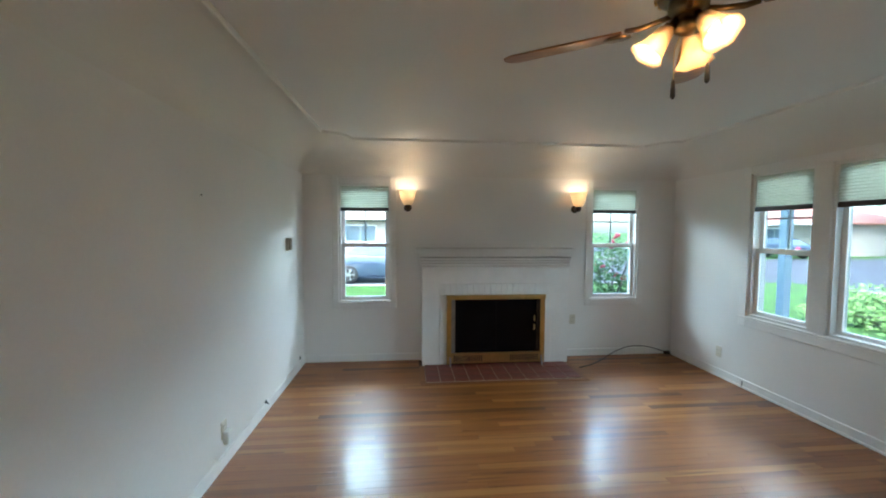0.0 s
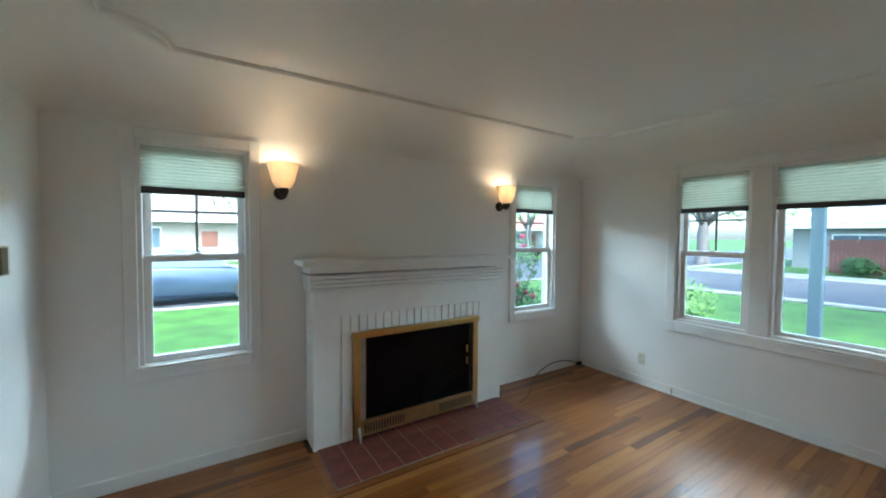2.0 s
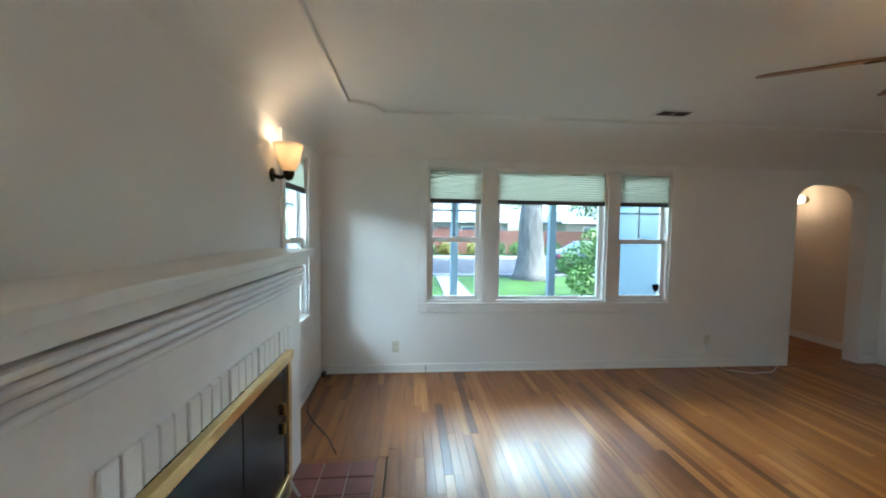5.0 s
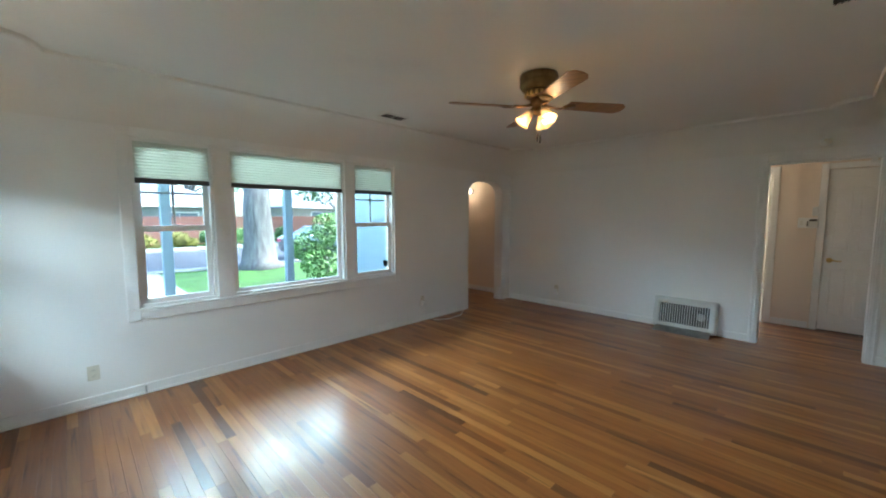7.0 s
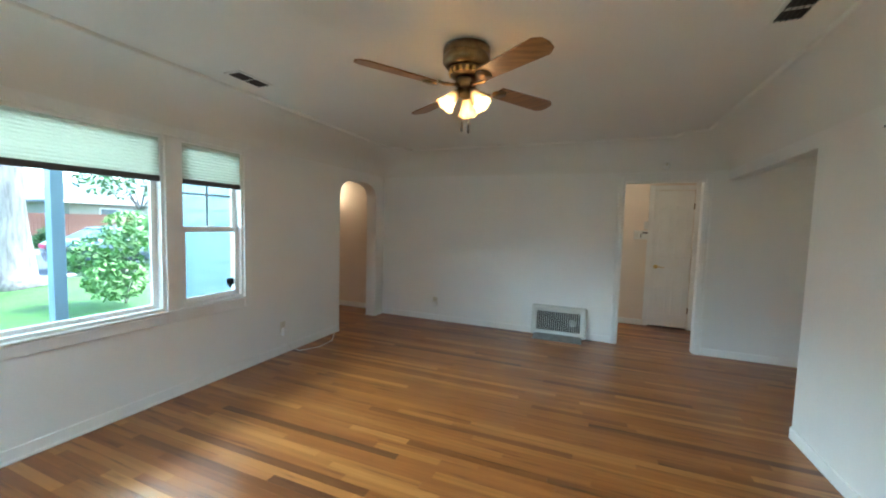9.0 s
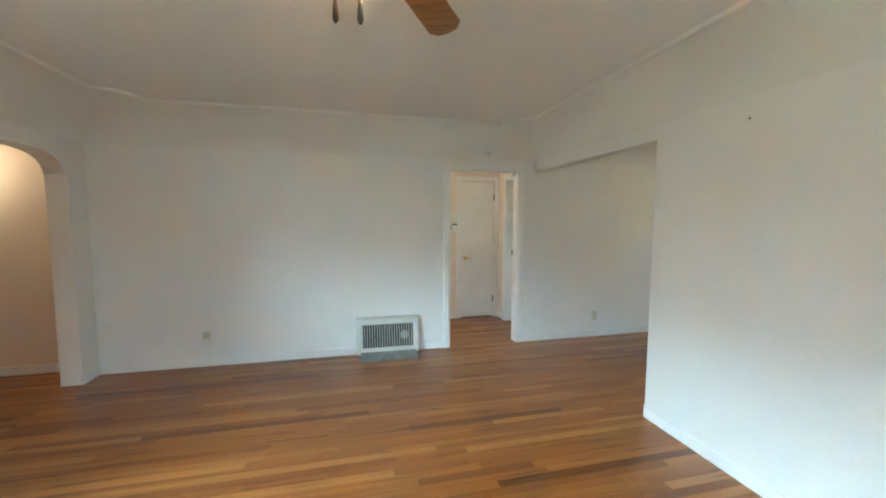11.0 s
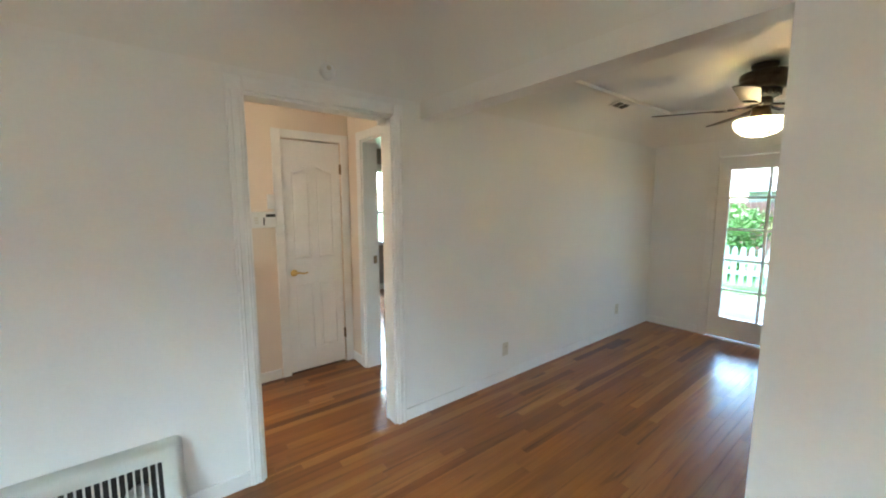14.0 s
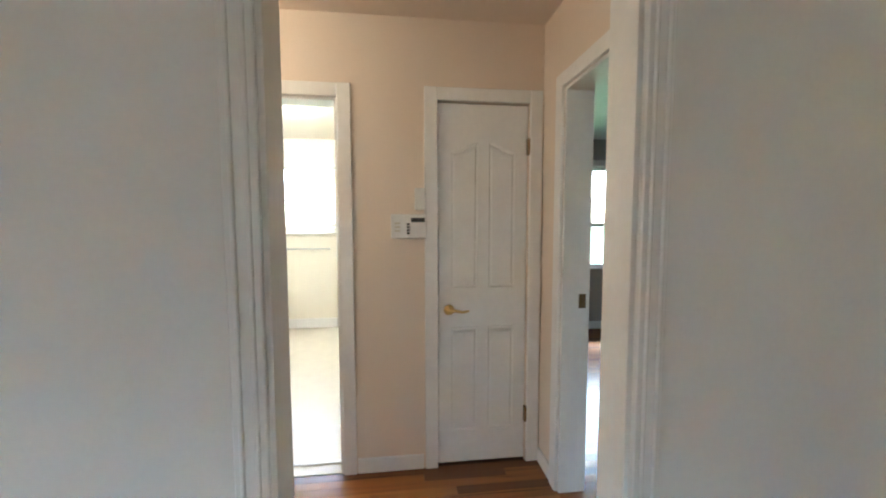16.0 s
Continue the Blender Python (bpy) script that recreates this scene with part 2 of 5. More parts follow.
WINDOWDARK = mat("dark_window_glass", (0.10, 0.14, 0.18), 0.1, vary=0.2, bump=0.0)
NAILGREY = mat("grey_nail", (0.10, 0.10, 0.10), 0.5, 0.6)
FENCEWHITE = mat("white_picket_paint", (0.70, 0.70, 0.70), 0.5, vary=0.05)


# ---- mesh helpers ----
def boxes(*items, bevel=0.0, seg=1):
    bm = bmesh.new()
    for x0, x1, y0, y1, z0, z1 in items:
        v = [bm.verts.new(c) for c in ((x0, y0, z0), (x1, y0, z0), (x1, y1, z0), (x0, y1, z0),
                                       (x0, y0, z1), (x1, y0, z1), (x1, y1, z1), (x0, y1, z1))]
        for f in ((3, 2, 1, 0), (4, 5, 6, 7), (0, 1, 5, 4), (1, 2, 6, 5), (2, 3, 7, 6), (3, 0, 4, 7)):
            bm.faces.new([v[i] for i in f])
    if bevel:
        bmesh.ops.bevel(bm, geom=bm.edges[:], offset=bevel, segments=seg, affect="EDGES", profile=0.5)
    return bm


def lathe(profile, seg=24, cap=True):
    """A turned shape round z from (radius, height) pairs."""
    bm = bmesh.new()
    rings = [[bm.verts.new((r * math.cos(2 * math.pi * k / seg), r * math.sin(2 * math.pi * k / seg), z)) for k in range(seg)] for r, z in profile]
    for a, b in zip(rings, rings[1:]):
        for k in range(seg):
            bm.faces.new((a[k], a[(k + 1) % seg], b[(k + 1) % seg], b[k]))
    if cap:
        bm.faces.new(rings[0][::-1])
        bm.faces.new(rings[-1])
    bmesh.ops.recalc_face_normals(bm, faces=bm.faces[:])
    return bm


def tube(points, radius, seg=8):
    """A round bar along a line of points; radius may be one number or one for each point."""
    bm = bmesh.new()
    pts = [Vector(p) for p in points]
    rad = radius if isinstance(radius, (list, tuple)) else [radius] * len(pts)
    rings = []
    up = Vector((0.3, 0.2, 1)).normalized()
    for i, p in enumerate(pts):
        d = (pts[min(i + 1, len(pts) - 1)] - pts[max(i - 1, 0)]).normalized()
        a = d.cross(up)
        a = a.normalized() if a.length > 1e-3 else d.orthogonal().normalized()
        b = d.cross(a)
        rings.append([bm.verts.new(p + rad[i] * (math.cos(2 * math.pi * k / seg) * a + math.sin(2 * math.pi * k / seg) * b)) for k in range(seg)])
    for a, b in zip(rings, rings[1:]):
        for k in range(seg):
            bm.faces.new((a[k], a[(k + 1) % seg], b[(k + 1) % seg], b[k]))
    bm.faces.new(rings[0][::-1])
    bm.faces.new(rings[-1])
    bmesh.ops.recalc_face_normals(bm, faces=bm.faces[:])
    return bm


def slab(outline, lo, hi, axis="z", bevel=0.0):
    """An outline of (u, v) pairs made solid between lo and hi along an axis."""
    put = {"z": lambda u, v, w: (u, v, w), "y": lambda u, v, w: (u, w, v), "x": lambda u, v, w: (w, u, v)}[axis]
    bm = bmesh.new()
    a = [bm.verts.new(put(u, v, lo)) for u, v in outline]
    b = [bm.verts.new(put(u, v, hi)) for u, v in outline]
    bm.faces.new(a[::-1])
    bm.faces.new(b)
    for k in range(len(a)):
        bm.faces.new((a[k], a[(k + 1) % len(a)], b[(k + 1) % len(a)], b[k]))
    bmesh.ops.recalc_face_normals(bm, faces=bm.faces[:])
    if bevel:
        bmesh.ops.bevel(bm, geom=bm.edges[:], offset=bevel, segments=2, affect="EDGES", profile=0.5)
    return bm


def moved(bm, m):
    bmesh.ops.transform(bm, matrix=m, verts=bm.verts[:])
    return bm


def merged(*bms):
    out = bms[0]
    for b in bms[1:]:
        me = bpy.data.meshes.new("joined")
        b.to_mesh(me)
        out.from_mesh(me)
        bpy.data.meshes.remove(me)
        b.free()
    return out


def part(name, bm, material, parent=None, label="", smooth=False):
    me = bpy.data.meshes.new(name)
    bm.to_mesh(me)
    bm.free()
    me.materials.append(material)
    if smooth:
        me.shade_smooth()
    ob = new(name, me)
    if parent:
        ob.parent = parent
    return tagged(ob, label)


def thing(name, place, label, category, group="", kind=""):
    ob = new(name)
    ob.empty_display_size = 0.1
    ob.matrix_basis = place if isinstance(place, Matrix) else Matrix.Translation(place)
    return tagged(ob, label, category, group, kind)


def structure(name, bm, material, label="", category="wall", smooth=False):
    return tagged(part(name, bm, material, smooth=smooth), label or name.replace("_", " "), category, kind="structure")


def wall_mesh(axis, a, b, u0, u1, z0, z1, openings=()):
    """A solid wall between a and b along axis, with rectangular openings (u0, u1, z0, z1) through it."""
    us = sorted({u0, u1, *[o[0] for o in openings], *[o[1] for o in openings]})
    zs = sorted({z0, z1, *[o[2] for o in openings], *[o[3] for o in openings]})
    us, zs = [u for u in us if u0 <= u <= u1], [z for z in zs if z0 <= z <= z1]
    full = {}
    for i in range(len(us) - 1):
        for k in range(len(zs) - 1):
            cu, cz = (us[i] + us[i + 1]) / 2, (zs[k] + zs[k + 1]) / 2
            full[i, k] = not any(o[0] < cu < o[1] and o[2] < cz < o[3] for o in openings)
    bm = bmesh.new()
    made = {}

    def vert(w, u, z):
        key = (w, u, z)
        if key not in made:
            made[key] = bm.verts.new((w, u, z) if axis == "x" else (u, w, z))
        return made[key]

    for (i, k), solid in full.items():
        if not solid:
            continue
        ua, ub, za, zb = us[i], us[i + 1], zs[k], zs[k + 1]
        bm.faces.new([vert(a, ua, za), vert(a, ua, zb), vert(a, ub, zb), vert(a, ub, za)])
        bm.faces.new([vert(b, ua, za), vert(b, ub, za), vert(b, ub, zb), vert(b, ua, zb)])
        for di, dk, e in ((-1, 0, ((ua, za), (ua, zb))), (1, 0, ((ub, za), (ub, zb))), (0, -1, ((ua, za), (ub, za))), (0, 1, ((ua, zb), (ub, zb)))):
            if not full.get((i + di, k + dk), False):
                (p, q), (r, s) = e
                bm.faces.new([vert(a, p, q), vert(b, p, q), vert(b, r, s), vert(a, r, s)])
    bmesh.ops.recalc_face_normals(bm, faces=bm.faces[:])
    return bm


def coved_ceiling(x0, x1, y0, y1, wall_z, top_z, ins, chamfer, step=0.006):
    """A ceiling whose edges curve down to the walls, with a small round bead and step about the flat field."""
    cx0, cx1, cy0, cy1 = x0 + ins[0], x1 - ins[1], y0 + ins[2], y1 - ins[3]
    c, n = chamfer, 6
    inner, outer = [], []

    def corner(px, py, ox, oy, sx, sy, first_x):
        # a shallow inward curve across the corner, from one side of it to the other
        ring = []
        for k in range(n + 1):
            f = k / n
            bow = 0.05 * math.sin(math.pi * f)
            fx, fy = (1 - f, f) if first_x else (f, 1 - f)
            ring.append((px + sx * (c * fx + bow), py + sy * (c * fy + bow)))
        for k, (ux, uy) in enumerate(ring):
            f = k / n
            if f < 0.5:
                outer.append((px + sx * c * (1 - 2 * f) + (ox - px) * 2 * f, oy) if first_x else (ox, py + sy * c * (1 - 2 * f) + (oy - py) * 2 * f))
            else:
                g = 2 * f - 1
                outer.append((ox, oy + (py + sy * c - oy) * g) if first_x else (ox + (px + sx * c - ox) * g, oy))
            inner.append((ux, uy))

    corner(cx0, cy0, x0, y0, 1, 1, False)
    corner(cx1, cy0, x1, y0, -1, 1, True)
    corner(cx1, cy1, x1, y1, -1, -1, False)
    corner(cx0, cy1, x0, y1, 1, -1, True)
    bm = bmesh.new()
    rings = []
    steps = 10
    for s in range(steps + 1):
        a = math.pi / 2 * s / steps
        f, z = 1 - math.cos(a), wall_z + (top_z - step - wall_z) * math.sin(a)
        rings.append([bm.verts.new((o[0] + (i[0] - o[0]) * f, o[1] + (i[1] - o[1]) * f, z)) for i, o in zip(inner, outer)])
    mx, my = (x0 + x1) / 2, (y0 + y1) / 2
    for off, z in ((0.002, top_z - step - 0.014), (0.009, top_z - step - 0.019), (0.018, top_z - step - 0.015), (0.023, top_z - step), (0.024, top_z)):
        rings.append([bm.verts.new((i[0] + math.copysign(off, mx - i[0]), i[1] + math.copysign(off, my - i[1]), z)) for i in inner])
    for a, b in zip(rings, rings[1:]):
        for k in range(len(a)):
            bm.faces.new((a[k], a[(k + 1) % len(a)], b[(k + 1) % len(a)], b[k]))
    bm.faces.new(rings[-1])
    for f in bm.faces:
        f.smooth = True
    bm.faces.ensure_lookup_table()
    for f in bm.faces[-5 * len(inner) - 1:]:
        f.smooth = False
    for e in bm.edges:
        if len(e.link_faces) == 2 and e.calc_face_angle(0) > 0.7:
            e.smooth = False
    return bm


# ---- the large structure ----
N, S, W, E = 5.47, -0.69, -0.05, 4.40
WIN_N = ((0.345, 0.93), (3.33, 3.925))
WIN_E = ((3.87, 4.43), (2.56, 3.74), (1.86, 2.44))
structure("wall_north", wall_mesh("y", N, N + 0.16, W - 0.12, E + 0.16, -0.5, 2.6,
          [(a, b, 0.69, 2.045) for a, b in WIN_N] + [(1.62, 2.64, -0.6, 0.78)]), PAINT, "off-white painted plaster wall with the fireplace")
east = wall_mesh("x", E, E + 0.16, -0.97, N, -0.5, 2.6, [(a, b, 0.71, 2.07) for a, b in WIN_E] + [(-0.46, 0.41, -0.6, 2.02)])
arch = []
for k in range(17):
    a = math.pi * k / 16
    cu, su = math.cos(a), math.sin(a)
    arch.append((-0.025 + 0.435 * abs(cu) ** 0.72 * (1 if cu > 0 else -1), 1.77 + 0.24 * su ** 0.80))
for side in (arch[:9], arch[8:]):
    corner_u = 0.41 if side[0][0] > 0.2 else -0.46
    ring = [(u, z) for u, z in side] + ([(-0.025, 2.02), (corner_u, 2.02)] if corner_u > 0 else [(corner_u, 2.02), (-0.025, 2.02)])
    east = merged(east, slab(ring, E, E + 0.16, "x"))
structure("wall_east", east, PAINT, "off-white painted plaster wall with an arched opening")
structure("wall_south", wall_mesh("y", S - 0.12, S, -3.53, E, -0.1, 2.6, [(0.165, 1.0, -0.6, 2.03)]), PAINT, "off-white painted plaster wall with a doorway")
structure("wall_west", wall_mesh("x", W - 0.12, W, S, N, -0.1, 2.6, [(S, 1.12, -0.6, 2.035)]), PAINT, "off-white painted plaster wall with a wide opening")
structure("wall_dining_west", wall_mesh("x", -3.67, -3.53, S - 0.12, 2.72, -0.5, 2.6, [(-0.03, 0.87, -0.6, 1.99)]), PAINT, "off-white dining room wall with a glazed door")
structure("wall_dining_north", wall_mesh("y", 2.60, 2.72, -3.53, W - 0.12, -0.1, 2.6), PAINT, "plain off-white dining room wall")
structure("wall_hall_back", wall_mesh("y", -2.02, -1.90, -0.08, 2.9, -0.1, 2.6, [(0.0, 0.51, -0.6, 2.03), (1.03, 1.75, -0.6, 2.03)]), PEACH, "peach painted hall wall with two doors")
structure("wall_hall_west", wall_mesh("x", -0.22, -0.08, -4.42, S - 0.12, -0.1, 2.6, [(-1.63, -0.87, -0.6, 2.03)]), PEACH, "peach painted hall wall with a bedroom doorway")
structure("wall_hall_east", wall_mesh("x", 2.1, 2.22, -1.90, S - 0.12, -0.1, 2.6), PEACH, "plain peach hall wall")
structure("wall_closet_back", wall_mesh("y", -2.6, -2.5, -0.08, 0.6, -0.1, 2.6), PEACH, "plain closet wall")
structure("wall_bath_south", wall_mesh("y", -5.02, -4.9, 0.6, 2.9, -0.5, 2.6, [(1.5, 2.26, 1.26, 2.13)]), CREAM, "cream bathroom wall with a window")
structure("wall_bath_west", wall_mesh("x", 0.60, 0.72, -4.9, -2.02, -0.1, 2.6), CREAM, "plain cream bathroom wall")
structure("wall_bath_east", wall_mesh("x", 2.9, 3.02, -5.02, -1.90, -0.5, 2.6), CREAM, "plain cream bathroom wall")
structure("wall_bedroom_south", wall_mesh("y", -4.54, -4.42, -3.5, -0.08, -0.5, 2.6, [(-2.15, -1.35, 0.78, 2.1)]), TAUPE, "taupe bedroom wall with a window")
structure("wall_bedroom_west", wall_mesh("x", -3.62, -3.5, -4.54, S - 0.12, -0.5, 2.6), TAUPE, "plain taupe bedroom wall")
structure("wall_entry_south", wall_mesh("y", -0.97, -0.85, E + 0.16, 6.55, -0.5, 2.6), PEACH, "warm plain entry wall")
structure("wall_entry_north", wall_mesh("y", 1.04, 1.19, E + 0.16, 6.7, -0.5, 2.6), PEACH, "plain entry wall")
structure("wall_entry_east", wall_mesh("x", 6.55, 6.7, -0.97, 1.04, -0.5, 2.6), PEACH, "plain entry wall")

structure("ceiling", coved_ceiling(W, E, S, N, 2.14, 2.47, (0.34, 0.40, 0.36, 0.36), 0.25), CEIL, "off-white coved plaster ceiling with a raised line", "ceiling")
structure("ceiling_dining", coved_ceiling(-3.53, W - 0.12, S, 2.60, 2.16, 2.42, (0.36, 0.36, 0.36, 0.36), 0.25), CEIL, "off-white coved dining ceiling", "ceiling")
structure("ceiling_hall", boxes((-0.22, 3.02, -5.02, S - 0.12, 2.45, 2.5)), PEACH, "plain hall and bathroom ceiling", "ceiling")
structure("ceiling_bedroom", boxes((-3.62, -0.22, -4.54, S - 0.12, 2.43, 2.48)), TRIM, "white bedroom ceiling", "ceiling")
structure("ceiling_entry", boxes((E + 0.16, 6.7, -0.97, 1.19, 2.35, 2.4)), PEACH, "plain entry ceiling", "ceiling")
structure("roof", boxes((-4.2, 5.0, -5.6, 6.1, 2.62, 2.76), (5.0, 6.65, -5.6, 6.1, 2.66, 2.76)), SHINGLE, "low roof slab over the house and porch", "roof")
structure("floor", boxes((-3.67, 6.7, -5.02, 5.63, -0.12, -0.0075)), SUBFLOOR, "dark subfloor under the oak strips", "floor")
structure("floor_bath", boxes((0.72, 2.9, -4.9, -1.903, -0.007, 0.004)), VINYL, "pale bathroom vinyl floor", "floor")


def trim(name, items, material=TRIM, label="white painted baseboard", bevel=0.004):
    return structure(name, boxes(*items, bevel=bevel), material, label, "trim")


BH = 0.085
trim("baseboard_east", [(E - 0.014, E, 0.43, N - 0.016, 0.0, BH)])
trim("baseboard_east_shoe", [(E - 0.026, E - 0.015, 0.43, N - 0.016, 0.0, 0.02)], label="white quarter-round at the baseboard")
trim("baseboard_east_corner", [(E - 0.014, E, S + 0.002, -0.48, 0.0, BH)])
trim("baseboard_north", [(W + 0.016, 1.285, N - 0.014, N, 0.0, BH)])
trim("baseboard_north_corner", [(2.975, E - 0.03, N - 0.014, N, 0.0, BH)])
trim("baseboard_west", [(W, W + 0.014, 1.122, N - 0.016, 0.0, BH)])
trim("baseboard_south", [(2.05, E - 0.016, S, S + 0.014, 0.0, BH)])
trim("baseboard_south_door", [(1.04, 1.36, S, S + 0.014, 0.0, BH)])
trim("baseboard_opening_end", [(W - 0.12, W, 1.106, 1.12, 0.0, BH)])
trim("baseboard_dining_south", [(-3.51, 0.10, S, S + 0.014, 0.0, BH)])
trim("baseboard_dining_west", [(-3.53, -3.516, S + 0.016, -0.125, 0.0, BH)])
trim("baseboard_hall_back", [(0.59, 0.955, -1.90, -1.886, 0.0, BH)])
trim("baseboard_hall_west", [(-0.08, -0.066, -1.884, -1.715, 0.0, BH)])
trim("baseboard_entry", [(E + 0.16, 6.55, -0.85, -0.836, 0.0, BH)])
trim("baseboard_bath", [(0.73, 2.89, -4.9, -4.886, 0.004, 0.13)])
trim("baseboard_bedroom", [(-3.5, -0.23, -4.42, -4.406, 0.0, 0.1)])


# ---- doors and windows of the setting ----
def casing(parent, axis, plane, out, u0, u1, z1, width=0.07, thick=0.018, z0=0.0, bottom=False):
    """Flat boards round an opening, standing proud of the wall plane towards out (+1 or -1)."""
    a, b = sorted((plane, plane + out * thick))

    def board(ua, ub, za, zb, name):
        it = (a, b, ua, ub, za, zb) if axis == "x" else (ua, ub, a, b, za, zb)
        part(name, boxes(it, bevel=0.003), TRIM, parent)

    board(u0 - width, u0, z0 - (width if bottom else 0), z1 + width, "casing_side")
    board(u1, u1 + width, z0 - (width if bottom else 0), z1 + width, "casing_side")
    board(u0 + 0.001, u1 - 0.001, z1, z1 + width - 0.001, "casing_head")


def window_unit(name, axis, inner, out, u0, u1, z0, z1, kind, label):
    """A window in an opening: inner is the plane of the room's wall, out the way to the garden."""
    root = thing(name, (0, 0, 0), label, "window", kind="structure")

    def bx(ua, ub, da, db, za, zb):
        a, b = sorted((inner + out * da, inner + out * db))
        return (a, b, ua, ub, za, zb) if axis == "x" else (ua, ub, a, b, za, zb)

    part("window_frame", boxes(bx(u0, u0 + 0.022, 0.004, 0.15, z0, z1), bx(u1 - 0.022, u1, 0.004, 0.15, z0, z1),
         bx(u0 + 0.022, u1 - 0.022, 0.004, 0.15, z1 - 0.022, z1), bx(u0 + 0.022, u1 - 0.022, 0.004, 0.15, z0, z0 + 0.022)), TRIM, root)
    a, b = u0 + 0.022, u1 - 0.022

    def sash(d, za, zb, rail, bars):
        s = part("sash", boxes(bx(a, a + 0.04, d, d + 0.03, za, zb), bx(b - 0.04, b, d, d + 0.03, za, zb),
                 bx(a + 0.04, b - 0.04, d, d + 0.03, zb - rail, zb), bx(a + 0.04, b - 0.04, d, d + 0.03, za, za + rail)), TRIM, root)
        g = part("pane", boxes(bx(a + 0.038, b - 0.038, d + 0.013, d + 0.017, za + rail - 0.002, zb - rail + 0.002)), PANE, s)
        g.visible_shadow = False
        if bars:
            mid, zm = (a + b) / 2, za + rail + (zb - za - 2 * rail) * 0.43
            part("muntin", boxes(bx(mid - 0.008, mid + 0.008, d + 0.018, d + 0.028, za + rail, zb - rail)), TRIM, s)
            part("muntin", boxes(bx(a + 0.04, b - 0.04, d + 0.019, d + 0.027, zm - 0.008, zm + 0.008)), TRIM, s)
        return s

    if kind == "hung":
        sash(0.075, 1.335, z1 - 0.022, 0.035, True)
        s = sash(0.04, z0 + 0.022, 1.365, 0.04, False)
        part("latch", boxes(bx((a + b) / 2 - 0.025, (a + b) / 2 + 0.025, 0.035, 0.06, 1.366, 1.378), bevel=0.003), WHITEPL, s)
    else:
        sash(0.06, z0 + 0.022, z1 - 0.022, 0.03, False)
    return root


def pleated_shade(axis, inner, out, u0, u1, top, low, group):
    """A cellular shade drawn part of the way down, with its bottom rail."""
    mid = (u0 + u1) / 2
    d = inner + out * 0.022
    root = thing("cellular_shade", (d, mid, low) if axis == "x" else (mid, d, low), "white pleated cellular shade drawn a fifth down, grey rail", "window shade", group)
    h, half, n = top - low, (u1 - u0) / 2 - 0.006, 26
    bm = bmesh.new()
    front = []
    for k in range(n + 1):
        z, w = 0.042 + (h - 0.042) * k / n, 0.010 if k % 2 else 0.004
        front.append([bm.verts.new((s * w, u, z) if axis == "x" else (u, s * w, z)) for u in (-half, half) for s in (1, -1)])
    for p, q in zip(front, front[1:]):
        bm.faces.new((p[0], p[2], q[2], q[0]))
        bm.faces.new((p[1], q[1], q[3], p[3]))
    part("fabric", bm, FABRIC, root)

    def rail(z0, z1, m, name):
        it = (-0.014, 0.014, -half, half, z0, z1) if axis == "x" else (-half, half, -0.014, 0.014, z0, z1)
        part(name, boxes(it, bevel=0.004), m, root)

    rail(0.0, 0.042, GREYRAIL, "bottom_rail")
    rail(h - 0.025, h, TRIM, "head_rail")


for i, (a, b) in enumerate(WIN_N):
    w = window_unit("window_%d" % (i + 1), "y", N, 1, a, b, 0.69, 2.045, "hung", "white double-hung window with grilles in the upper sash")
    casing(w, "y", N, -1, a, b, 2.045, 0.068, 0.016, 0.69, True)
    part("casing_apron", boxes((a + 0.001, b - 0.001, N - 0.016, N, 0.622, 0.69), bevel=0.003), TRIM, w)
    part("window_sill", boxes((a - 0.02, b + 0.02, N - 0.019, N + 0.04, 0.692, 0.708), bevel=0.004), TRIM, w)
    pleated_shade("y", N, 1, a, b, 2.043, 1.735, "shades on the fireplace wall windows")
for i, (a, b) in enumerate(WIN_E):
    w = window_unit("window_%d" % (i + 3), "x", E, 1, a, b, 0.71, 2.07, "fixed" if i == 1 else "hung",
                    "large fixed picture window pane" if i == 1 else "white double-hung side window with grilles")
    pleated_shade("x", E, 1, a, b, 2.068, 1.715, "shades on the picture window")
    if i == 0:
        part("casing_head", boxes((E - 0.018, E, 1.86, 4.43, 2.07, 2.145), bevel=0.003), TRIM, w)
        part("casing_side", boxes((E - 0.018, E, 4.43, 4.51, 0.61, 2.145), bevel=0.003), TRIM, w)
        part("casing_side", boxes((E - 0.018, E, 1.78, 1.86, 0.61, 2.145), bevel=0.003), TRIM, w)
        part("mullion", boxes((E - 0.016, E, 3.741, 3.869, 0.712, 2.069), bevel=0.003), TRIM, w)
        part("mullion", boxes((E - 0.016, E, 2.441, 2.559, 0.712, 2.069), bevel=0.003), TRIM, w)
        part("window_sill", boxes((E - 0.022, E + 0.04, 1.77, 4.52, 0.688, 0.709), bevel=0.005), TRIM, w)
        part("casing_apron", boxes((E - 0.016, E, 1.86, 4.43, 0.61, 0.687), bevel=0.003), TRIM, w)
w = window_unit("window_6", "y", -4.9, -1, 1.5, 2.26, 1.26, 2.13, "hung", "bright white bathroom window")
casing(w, "y", -4.9, 1, 1.5, 2.26, 2.13, 0.07, 0.016, 1.26, True)
part("window_sill", boxes((1.45, 2.31, -4.9, -4.85, 1.235, 1.262), bevel=0.004), TRIM, w)
w = window_unit("window_7", "y", -4.42, -1, -2.15, -1.35, 0.78, 2.1, "hung", "bright white bedroom window")
casing(w, "y", -4.42, 1, -2.15, -1.35, 2.1, 0.07, 0.016, 0.78, True)

